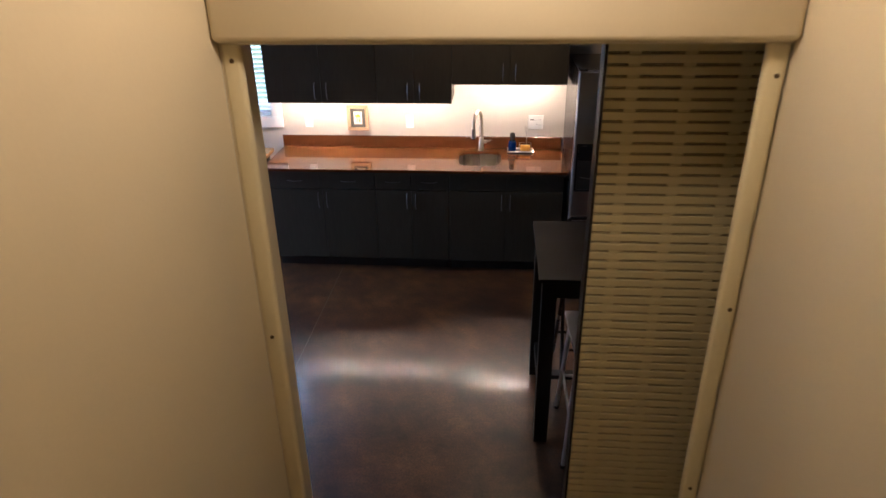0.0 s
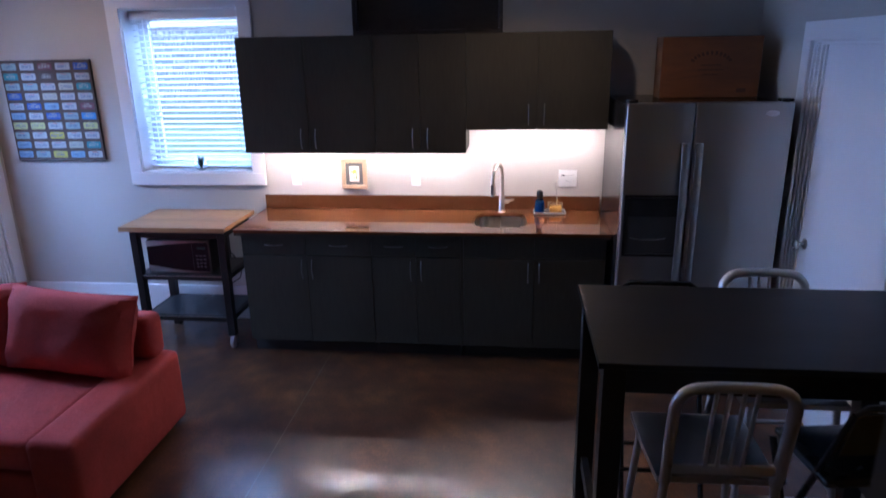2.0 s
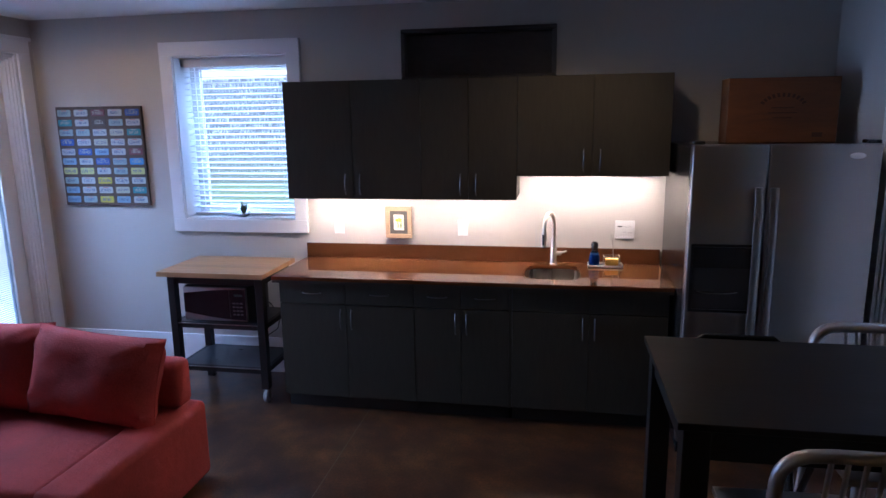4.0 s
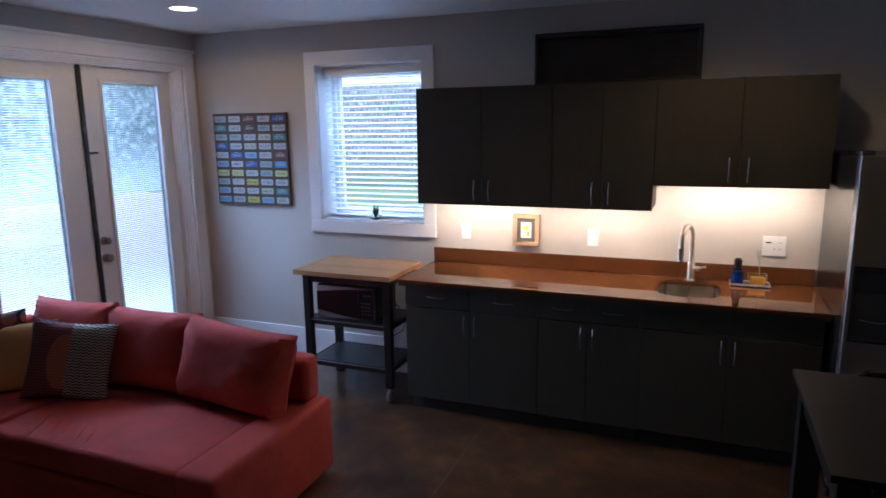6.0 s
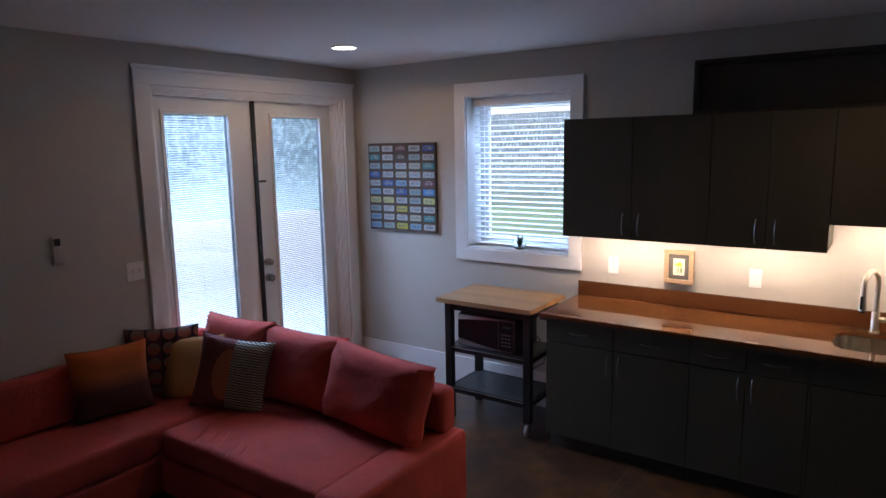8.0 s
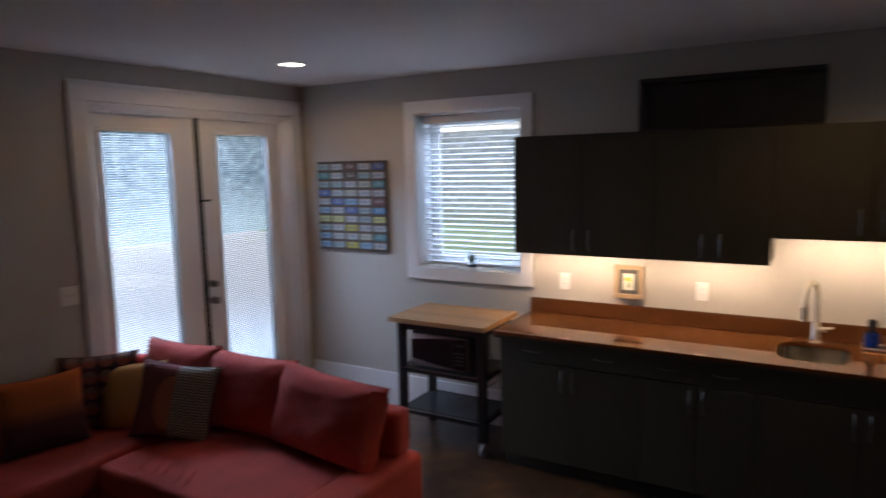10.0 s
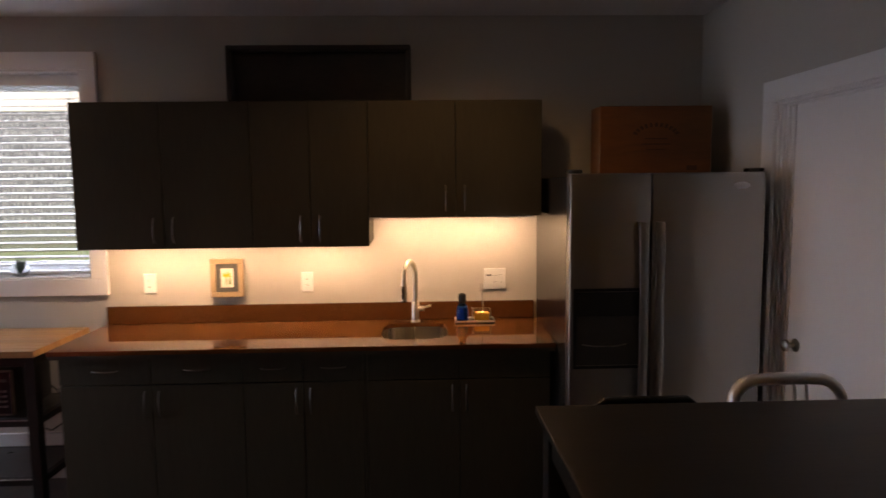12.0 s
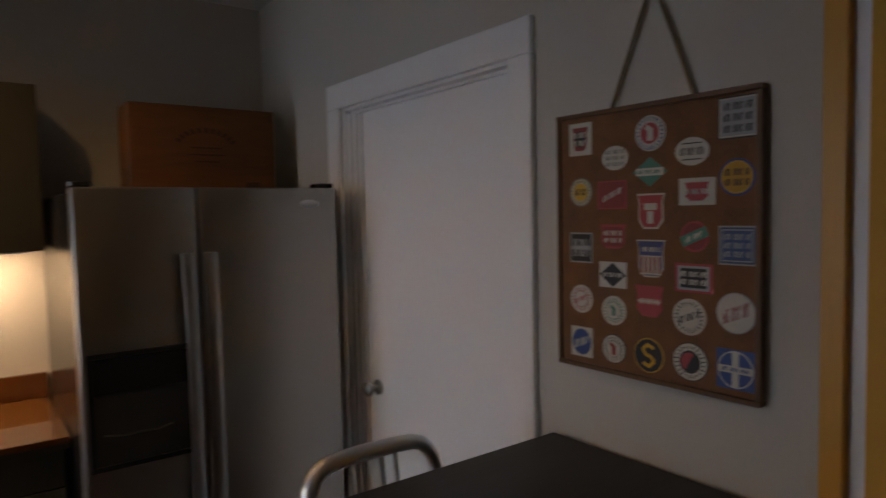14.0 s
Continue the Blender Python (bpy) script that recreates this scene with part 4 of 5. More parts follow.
stool.matrix_basis = pose(2.50, -2.575, 0, 0, 0, 1)


def folding_stool(at, ang):
    s = thing("folding_bar_stool", (0, 0, 0), "dark metal folding bar stool with a low black backrest", "bar stool")
    for sx in (-1, 1):
        tubep("rear_frame", [(sx * 0.17, 0.20, 0.01), (sx * 0.17, -0.02, 0.55), (sx * 0.17, -0.17, 0.90), (sx * 0.16, -0.20, 0.99)], 0.012, M_BLACKP, s)
        tubep("front_leg", [(sx * 0.19, -0.22, 0.01), (sx * 0.19, 0.14, 0.70)], 0.012, M_BLACKP, s)
    tubep("top_rail", [(-0.16, -0.20, 0.99), (-0.13, -0.206, 1.015), (0.13, -0.206, 1.015), (0.16, -0.20, 0.99)], 0.012, M_BLACKP, s)
    boxp("backrest", (-0.155, 0.155, -0.005, 0.005, -0.10, 0.09), M_BLACKP, s, m=pose(0, -0.175, 0.91, 18), bevel=0.003)
    boxp("seat", (-0.18, 0.18, -0.16, 0.16, 0.70, 0.73), M_BLACKP, s, bevel=0.012, seg=3)
    for z, y in ((0.25, -0.095), (0.25, 0.11)):
        tubep("footrest", [(-0.18, y, z), (0.18, y, z)], 0.009, M_BLACKP, s)
    s.matrix_basis = pose(*at, 0, 0, ang)
    return s


fs = folding_stool((2.98, -2.62, 0), 8)
copy_thing(fs, pose(2.50, -2.0, 0, 0, 0, 180))


def cushion(name, w, h, t, material, m, label, category, group="", soft=0.52, extra=None, wrinkle=0.006, seed=0.0, pinch=0.08):
    """A stuffed square: w wide, h high, t thick, standing on its lower edge; pinched at the corners, with a seam."""
    c = thing(name, (0, 0, 0), label, category, group)
    bm = bmesh.new()
    N = 22
    sides = []
    for s in (-1, 1):
        g = []
        for i in range(N + 1):
            row = []
            for j in range(N + 1):
                u, v = i / N * 2 - 1, j / N * 2 - 1
                pin = 1 - pinch * (1 - u * u) * abs(v) ** 3
                pin2 = 1 - pinch * (1 - v * v) * abs(u) ** 3
                x, z = u * w / 2 * pin2, (v * h / 2) * pin
                e = max(0, (1 - u ** 4)) ** soft * max(0, (1 - v ** 4)) ** soft
                corner = (abs(u) * abs(v)) ** 1.5
                wr = wrinkle * 1.2 * math.sin(16 * math.atan2(abs(v) - 1.25, abs(u) - 1.25) + seed * 3) * corner * min(1, e * 6)
                wr += wrinkle * noise.noise(Vector((u * 1.6 + seed, v * 1.6, s * 5 + seed))) * min(1, e * 3)
                wr += wrinkle * 0.8 * noise.noise(Vector((u * 9 + seed, v * 3.5, s * 3))) * (1 - e) * min(1, e * 5)
                wr += wrinkle * 0.7 * max(0, noise.noise(Vector((u * 2.2 + v * 1.5 + seed, (v - u) * 7.0, seed)))) * min(1, e * 3)
                row.append(bm.verts.new((x, s * (t / 2 * e + 0.001) + s * wr, z + h / 2)))
            g.append(row)
        sides.append(g)
        for i in range(N):
            for j in range(N):
                f_ = bm.faces.new((g[i][j], g[i + 1][j], g[i + 1][j + 1], g[i][j + 1]))
    a, b = sides
    rim = [(i, 0) for i in range(N)] + [(N, j) for j in range(N)] + [(i, N) for i in range(N, 0, -1)] + [(0, j) for j in range(N, 0, -1)]
    for k in range(len(rim)):
        (i, j), (p, q) = rim[k], rim[(k + 1) % len(rim)]
        bm.faces.new((a[i][j], a[p][q], b[p][q], b[i][j]))
    seam = [a[i][j].co.copy() + Vector((0, 0.001, 0)) for i, j in rim]
    part("cover", bm, material, c, smooth=True)
    tubep("piping", seam, 0.0022, extra or material, c, n=6, closed=True)
    c.matrix_basis = m
    return c


def pillow_pattern(kind):
    m = mat("printed cushion cloth " + kind, (0.1, 0.08, 0.1), 0.9, bump=0.3, fine=300)
    nt = m.node_tree
    b = nt.nodes["Principled BSDF"]
    co = nt.nodes.new("ShaderNodeTexCoord").outputs["Object"]
    sep = nt.nodes.new("ShaderNodeSeparateXYZ")
    nt.links.new(co, sep.inputs[0])

    def math_(op, a, b_=None, c=None):
        n = nt.nodes.new("ShaderNodeMath")
        n.operation = op
        for k, v in enumerate((a, b_, c)):
            if v is None:
                continue
            if isinstance(v, (int, float)):
                n.inputs[k].default_value = v
            else:
                nt.links.new(v, n.inputs[k])
        return n.outputs[0]

    def mix(f, A, B):
        n = nt.nodes.new("ShaderNodeMix")
        n.data_type = "RGBA"
        nt.links.new(f, n.inputs["Factor"])
        for k, v in (("A", A), ("B", B)):
            if isinstance(v, tuple):
                n.inputs[k].default_value = (*v, 1)
            else:
                nt.links.new(v, n.inputs[k])
        return n.outputs["Result"]
    x, z = sep.outputs["X"], sep.outputs["Z"]
    if kind == "sunset":
        col = ramp(nt, math_("MULTIPLY", z, 2.4), [(0.0, (0.05, 0.02, 0.03)), (0.40, (0.10, 0.03, 0.035)), (0.62, (0.42, 0.12, 0.03)), (1.0, (0.50, 0.10, 0.01))])
    elif kind == "gold":
        col = ramp(nt, math_("MULTIPLY_ADD", x, 2.3, 0.5), [(0.0, (0.22, 0.14, 0.07)), (0.10, (0.16, 0.10, 0.045)), (0.30, (0.60, 0.34, 0.12)), (0.85, (0.62, 0.34, 0.14))])
    elif kind == "circles":
        cx = math_("SUBTRACT", math_("FRACT", math_("MULTIPLY", x, 11.0)), 0.5)
        cz = math_("SUBTRACT", math_("FRACT", math_("MULTIPLY", z, 11.0)), 0.5)
        d = math_("SQRT", math_("ADD", math_("MULTIPLY", cx, cx), math_("MULTIPLY", cz, cz)))
        disc = math_("LESS_THAN", d, 0.42)
        band = math_("GREATER_THAN", cz, 0.02)
        c1 = mix(band, (0.30, 0.09, 0.06), (0.20, 0.12, 0.10))
        alt = math_("GREATER_THAN", math_("FRACT", math_("MULTIPLY", x, 5.5)), 0.5)
        back = mix(alt, (0.02, 0.015, 0.02), (0.075, 0.02, 0.05))
        col = mix(disc, back, c1)
    else:
        wav = math_("SINE", math_("ADD", math_("MULTIPLY", z, 400.0), math_("MULTIPLY", math_("PINGPONG", x, 0.016), 200.0)))
        st = math_("GREATER_THAN", wav, 0.0)
        dx = math_("MULTIPLY", math_("ADD", x, 0.02), 1.9)
        dz = math_("SUBTRACT", z, 0.22)
        dd = math_("SQRT", math_("ADD", math_("MULTIPLY", dx, dx), math_("MULTIPLY", dz, dz)))
        oval = math_("LESS_THAN", dd, 0.15)
        left = math_("LESS_THAN", x, 0.0)
        inner = math_("MULTIPLY", oval, left)
        right = mix(st, (0.03, 0.035, 0.06), (0.42, 0.40, 0.33))
        lf = mix(st, (0.05, 0.02, 0.035), (0.24, 0.06, 0.05))
        col = mix(left, right, lf)
        col = mix(inner, col, mix(st, (0.34, 0.09, 0.06), (0.42, 0.16, 0.08)))
    nt.links.new(col, b.inputs["Base Color"])
    return m


def soft_box(name, b6, parent, r=0.03, material=None, label="", dome=0.0, wr=0.003):
    bm = bmesh.new()
    x0, x1, y0, y1, z0, z1 = b6
    box(bm, *b6)
    bmesh.ops.bevel(bm, geom=list(bm.edges), offset=r, segments=4, affect="EDGES", profile=0.5)
    bmesh.ops.subdivide_edges(bm, edges=[e for e in bm.edges if e.calc_length() > 0.12], cuts=8, use_grid_fill=True)
    for v in bm.verts:
        n = noise.noise(v.co * 5.0) * wr
        if v.co.z > z1 - 0.002:
            u, w = (v.co.x - x0) / (x1 - x0) * 2 - 1, (v.co.y - y0) / (y1 - y0) * 2 - 1
            v.co.z += dome * (1 - u * u) * (1 - w * w)
        v.co += Vector((n * 0.5, n * 0.5, n))
    return part(name, bm, material or M_RED, parent, label, smooth=True)


def sofa():
    s = thing("sectional_sofa", (-1.1, -2.0, 0), "coral red fabric L-shaped sectional sofa with a low arm and chaise", "sofa")
    soft_box("seat_base", (-1.50, -0.262, -2.40, -1.66, 0.06, 0.27), s, 0.02)
    soft_box("seat_cushion", (-1.50, -0.262, -2.39, -1.66, 0.272, 0.425), s, 0.035, dome=0.012, wr=0.008)
    soft_box("chaise_base", (-2.09, -1.504, -3.75, -1.66, 0.06, 0.27), s, 0.02)
    soft_box("chaise_cushion", (-2.09, -1.504, -3.75, -1.66, 0.272, 0.445), s, 0.035, dome=0.012, wr=0.008)
    soft_box("arm", (-0.26, -0.03, -2.42, -1.47, 0.03, 0.45), s, 0.035)
    soft_box("backrest", (-2.06, -0.08, -1.64, -1.50, 0.452, 0.70), s, 0.04)
    soft_box("backrest_base", (-2.06, -0.262, -1.65, -1.47, 0.06, 0.45), s, 0.03)
    soft_box("side_backrest", (-2.095, -1.985, -3.75, -1.66, 0.452, 0.775), s, 0.04)
    for k in range(5):
        xx = -1.22 + k * 0.09 + 0.02 * (k % 2)
        tubep("fabric_fold", [(xx, -2.375, 0.4235), (xx - 0.03, -2.30, 0.4285), (xx - 0.09, -2.20, 0.4315), (xx - 0.15, -2.12, 0.4290)], [0.001, 0.0045, 0.0035, 0.0008], M_RED, s, n=8, flat=2.2)
    for x, y in ((-0.10, -2.35), (-0.10, -1.54), (-1.98, -3.68), (-1.58, -3.68), (-1.98, -1.54)):
        spun("foot", [(0.022, 0.0), (0.028, 0.06)], M_BLACKP, s, (x, y, 0), n=12, label="black plastic foot")
    R = "coral red back cushion, wrinkled"
    cushion("back_cushion", 0.745, 0.46, 0.22, M_RED, pose(-0.485, -1.78, 0.425, -15, 3, -4), R + " at the arm end", "cushion", "sofa back cushions", seed=1.0, wrinkle=0.013, pinch=0.07, soft=0.50)
    cushion("back_cushion", 0.66, 0.47, 0.21, M_RED, pose(-1.08, -1.73, 0.425, -13, 0, 2), R + " in the middle", "cushion", "sofa back cushions", seed=4.0, wrinkle=0.013, pinch=0.07, soft=0.50)
    cushion("back_cushion", 0.62, 0.475, 0.22, M_RED, pose(-1.66, -1.73, 0.43, -9, 0, 4), R + " in the corner", "cushion", "sofa back cushions", seed=9.0, wrinkle=0.013, pinch=0.07, soft=0.50)
    cushion("throw_pillow", 0.45, 0.45, 0.13, pillow_pattern("wave"), pose(-1.418, -2.01, 0.425, -17, 9, 31), "navy and cream wavy-line throw pillow with an orange oval", "pillow", "throw pillows", seed=2.0, extra=plain(0.03, 0.03, 0.05, 0.8))
    cushion("throw_pillow", 0.40, 0.41, 0.12, pillow_pattern("gold"), pose(-1.735, -2.015, 0.43, -15, 0, 36), "olive and gold satin throw pillow", "pillow", "throw pillows", seed=3.0, extra=plain(0.25, 0.16, 0.05, 0.7))
    cushion("throw_pillow", 0.44, 0.45, 0.12, pillow_pattern("circles"), pose(-1.90, -2.09, 0.44, -8, 0, 52), "black and plum throw pillow printed with half circles", "pillow", "throw pillows", seed=5.0, extra=plain(0.02, 0.02, 0.02, 0.8))
    cushion("throw_pillow", 0.44, 0.42, 0.14, pillow_pattern("sunset"), pose(-1.865, -2.43, 0.445, -10, 0, 76), "orange to maroon faded velvet throw pillow", "pillow", "throw pillows", seed=6.0, extra=plain(0.2, 0.05, 0.02, 0.8))


sofa()


def rug():
    r = thing("rug", (-0.85, -3.0, 0), "olive-beige shag rug on the concrete floor in front of the sofa", "rug")
    m = mat("olive shag wool", (0.16, 0.13, 0.065), 0.95, var=0.35, scale=12, fine=160, bump=1.0)
    boxp("backing", (-1.56, -0.10, -3.7, -2.33, 0.0015, 0.008), m, r, bevel=0.003)
    rng = random.Random(11)
    bm = bmesh.new()
    for k in range(9000):
        x, y = rng.uniform(-1.555, -0.105), rng.uniform(-3.69, -2.335)
        dx, dy, h_ = rng.uniform(-0.012, 0.012), rng.uniform(-0.012, 0.012), rng.uniform(0.014, 0.024)
        a_ = rng.random() * math.tau
        p = Vector((math.cos(a_), math.sin(a_), 0)) * 0.0035
        o = Vector((x, y, 0.007))
        bm.faces.new([bm.verts.new(o - p), bm.verts.new(o + p), bm.verts.new(o + Vector((dx, dy, h_)))])
    part("pile", bm, m, r, kind="stuff")


rug()


def rounded_plate(name, cx, cz, w, h, r, y0, y1, material, parent):
    bm = bmesh.new()
    o = []
    for sx, sz, a0 in ((1, 1, 0), (-1, 1, 90), (-1, -1, 180), (1, -1, 270)):
        for a in (0, 30, 60, 90):
            t = radians(a0 + a)
            o.append((cx + sx * (w / 2 - r) + r * math.cos(t), cz + sz * (h / 2 - r) + r * math.sin(t)))
    f, k = [bm.verts.new((x, y0, z)) for x, z in o], [bm.verts.new((x, y1, z)) for x, z in o]
    bm.faces.new(f)
    bm.faces.new(k[::-1])
    for i in range(len(o)):
        j = (i + 1) % len(o)
        bm.faces.new((f[i], f[j], k[j], k[i]))
    return part(name, bm, material, parent)


def letters(text, cx, cz, y, w, h):
    """Raised lettering that faces -y, fitted to a width and a height."""
    cu = bpy.data.curves.new("text", "FONT")
    cu.body, cu.resolution_u, cu.extrude = text, 2, 0.01
    ob = bpy.data.objects.new("text", cu)
    me = bpy.data.meshes.new_from_object(ob)
    bm = bmesh.new()
    bm.from_mesh(me)
    xs, ys, zs = ([v.co[k] for v in bm.verts] for k in range(3))
    sx, sy = min(w / (max(xs) - min(xs)), 1.25 * h / (max(ys) - min(ys))), h / (max(ys) - min(ys))
    mx, my = (max(xs) + min(xs)) / 2, (max(ys) + min(ys)) / 2
    for v in bm.verts:
        v.co = (cx + (v.co.x - mx) * sx, y - (0.0008 if v.co.z > 0 else 0.0), cz + (v.co.y - my) * sy)
    bpy.data.objects.remove(ob)
    bpy.data.curves.remove(cu)
    bpy.data.meshes.remove(me)
    return bm


def plates():
    x0, x1, z0, z1 = -1.948, -1.240, 1.276, 2.010
    b = thing("plate_board", (-1.594, -0.01, z0), "wooden wall panel covered with rows of small coloured licence plates", "wall art")
    boxp("panel", (x0, x1, -0.024, -0.002, z0, z1), mat("brown weathered panel", (0.075, 0.05, 0.036), 0.7, var=0.4, scale=6, fine=60), b, bevel=0.002)
    cols = {"w": (0.42, 0.44, 0.44), "b": (0.03, 0.09, 0.34), "t": (0.04, 0.22, 0.25), "y": (0.50, 0.50, 0.17), "z": (0.48, 0.42, 0.05), "c": (0.42, 0.42, 0.32), "k": (0.07, 0.055, 0.045), "g": (0.26, 0.36, 0.36), "l": (0.20, 0.34, 0.50), "m": (0.14, 0.04, 0.05), "u": (0.06, 0.24, 0.55)}
    rows = ["gwmwb", "twkgw", "ggwct", "bwcww", "wblwm", "lwbgu", "yywgy", "gwzww", "lwwct", "lgzlw"]
    # what can be read on the plates; the rest carry plain strokes
    words = {(0, 2): "SUNNY", (0, 4): "1-SURF", (1, 4): "405-NTR", (2, 2): "309-LTN", (2, 3): "12-9504", (3, 1): "DERBY", (3, 2): "3C-210", (3, 3): "941-KZE", (3, 4): "CDA-147", (4, 0): "7-5363", (4, 1): "CAB-405", (5, 2): "LUCKY-1", (5, 3): "259-MTN", (6, 0): "NWL-007", (6, 1): "LUV 17", (7, 2): "RSN-441", (7, 3): "37-808", (8, 1): "3-K0703", (8, 2): "HOWDY", (8, 3): "JAZ-544", (9, 0): "RSN-003"}
    ink = plain(0.09, 0.12, 0.24, 0.5)
    pale = plain(0.42, 0.42, 0.36, 0.5)
    rng = random.Random(4)
    W, Hh = 0.112, 0.048
    for r, row in enumerate(rows):
        for c_, k in enumerate(row):
            cx = x0 + 0.072 + c_ * (x1 - x0 - 0.144) / 4
            cz = z1 - 0.045 - r * (z1 - z0 - 0.09) / 9
            p = rounded_plate("plate", cx, cz, W, Hh, 0.008, -0.0275, -0.0245, plain(*cols[k], 0.45), b)
            bm = words.get((r, c_)) and letters(words[(r, c_)], cx, cz - 0.0015, -0.0276, 0.092, 0.0235) or bmesh.new()
            n = 0 if (r, c_) in words else rng.randint(5, 7)
            for i in range(n):
                a = cx - 0.038 + i * 0.076 / n
                wd = 0.076 / n
                k2 = rng.choice((0, 1, 2))
                box(bm, a + 0.0020, a + 0.0048, -0.0283, -0.0276, cz - 0.011, cz + 0.009)
                if k2 != 1:
                    box(bm, a + wd - 0.0058, a + wd - 0.0030, -0.0283, -0.0276, cz - 0.011, cz + 0.009)
                if k2 != 0:
                    box(bm, a + 0.0048, a + wd - 0.0058, -0.0283, -0.0276, cz + 0.0055, cz + 0.009)
            part("lettering", bm, pale if k in "bkmut" else ink, p, kind="stuff")
            bm = bmesh.new()
            box(bm, cx - 0.022, cx + 0.022, -0.0283, -0.0276, cz + 0.0155, cz + 0.0195)
            part("caption_bar", bm, plain(0.45, 0.1, 0.08, 0.5) if k in "wg" else pale, p)


plates()


def outlet(x, z, label, w=0.07, h=0.115, kind="outlet"):
    o = thing("outlet" if kind == "outlet" else "wall_switch", (x, -0.002, z), label, kind)
    boxp("cover_plate", (x - w / 2, x + w / 2, -0.007, -0.001, z - h / 2, z + h / 2), M_WHITEP, o, bevel=0.002)
    if kind == "outlet":
        boxp("socket_face", (x - 0.017, x + 0.017, -0.0085, -0.0071, z - 0.034, z + 0.034), M_WHITEP, o, bevel=0.0007)
        for dz in (-0.018, 0.018):
            boxes("slot", [(x - 0.007, x - 0.005, -0.0091, -0.0086, z + dz - 0.004, z + dz + 0.004), (x + 0.005, x + 0.007, -0.0091, -0.0086, z + dz - 0.004, z + dz + 0.004)], M_BLACKP, o)
    return o


outlet(0.234, 1.145, "white double outlet above the worktop")
outlet(1.132, 1.142, "white double outlet above the worktop")
o = outlet(2.222, 1.145, "white two-gang plate with a dimmer switch and an outlet", w=0.128, h=0.122)
for k, (gx, gz) in enumerate(((0.032, 0.021), (0.032, -0.021))):
    boxp("socket_face", (2.222 + gx - 0.016, 2.222 + gx + 0.016, -0.0105, -0.0088, 1.145 + gz - 0.014, 1.145 + gz + 0.014), M_WHITEP, o, bevel=0.0007)
    boxes("slot", [(2.222 + gx - 0.008, 2.222 + gx - 0.006, -0.0111, -0.0106, 1.145 + gz - 0.003, 1.145 + gz + 0.006), (2.222 + gx + 0.006, 2.222 + gx + 0.008, -0.0111, -0.0106, 1.145 + gz - 0.003, 1.145 + gz + 0.006)], M_BLACKP, o)
boxp("rocker", (2.222 - 0.048, 2.222 - 0.016, -0.0105, -0.0088, 1.112, 1.152), M_WHITEP, o, bevel=0.001)
boxp("indicator", (2.222 - 0.048, 2.222 - 0.018, -0.0105, -0.0088, 1.162, 1.170), M_BLACKP, o, "dark slotted night-light cover", bevel=0.0005)


def picture():
    x0, x1, z0, z1 = 0.582, 0.770, 1.062, 1.285
    p = thing("framed_print", (0.676, -0.004, z0), "small framed botanical print of yellow flowers in a light oak frame", "picture")
    for b6 in frame_boxes(x0, x1, z0, z1, 0.030, -0.024, -0.002):
        boxp("frame_rail", b6, M_OAK, p, bevel=0.003)
    boxp("mat_board", (x0 + 0.030, x1 - 0.030, -0.012, -0.004, z0 + 0.030, z1 - 0.030), plain(0.10, 0.095, 0.085, 0.8), p, bevel=0)
    pr = boxp("print", (0.676 - 0.036, 0.676 + 0.036, -0.0135, -0.0125, 1.173 - 0.055, 1.173 + 0.055), plain(0.72, 0.70, 0.60, 0.7), p, bevel=0)
    rng = random.Random(8)
    bm = bmesh.new()
    for i in range(34):
        a, r = rng.random() * math.tau, 0.024 * rng.random() ** 0.5
        x, z, s = 0.676 + r * math.cos(a), 1.187 + r * math.sin(a) * 0.9, rng.uniform(0.003, 0.006)
        vs = [bm.verts.new((x + s * math.cos(q), -0.0138 - i * 0.00001, z + s * math.sin(q))) for q in (0, 1.2, 2.5, 3.8, 5.0)]
        bm.faces.new(vs)
    part("flowers", bm, plain(0.65, 0.48, 0.02, 0.7), pr)
    bm = bmesh.new()
    for i in range(9):
        x = 0.676 + rng.uniform(-0.018, 0.018)
        box(bm, x, x + 0.003, -0.0137, -0.0136, 1.135, 1.17 + rng.uniform(-0.01, 0.01))
    part("stems", bm, plain(0.12, 0.25, 0.06, 0.7), pr)


picture()


def tray_art():
    x0, x1, z0, z1 = 0.745, 1.752, 2.136, 2.46
    t = thing("wooden_tray", (1.25, -0.12, z0), "long dark worn wooden tray standing on the wall cabinets", "tray")
    for b6 in frame_boxes(x0, x1, z0, z1, 0.028, -0.11, -0.03):
        boxp("rim", b6, M_TRAY, t, bevel=0.005)
    boxp("bottom_board", (x0 + 0.028, x1 - 0.028, -0.045, -0.03, z0 + 0.028, z1 - 0.028), M_TRAY, t, bevel=0)


tray_art()


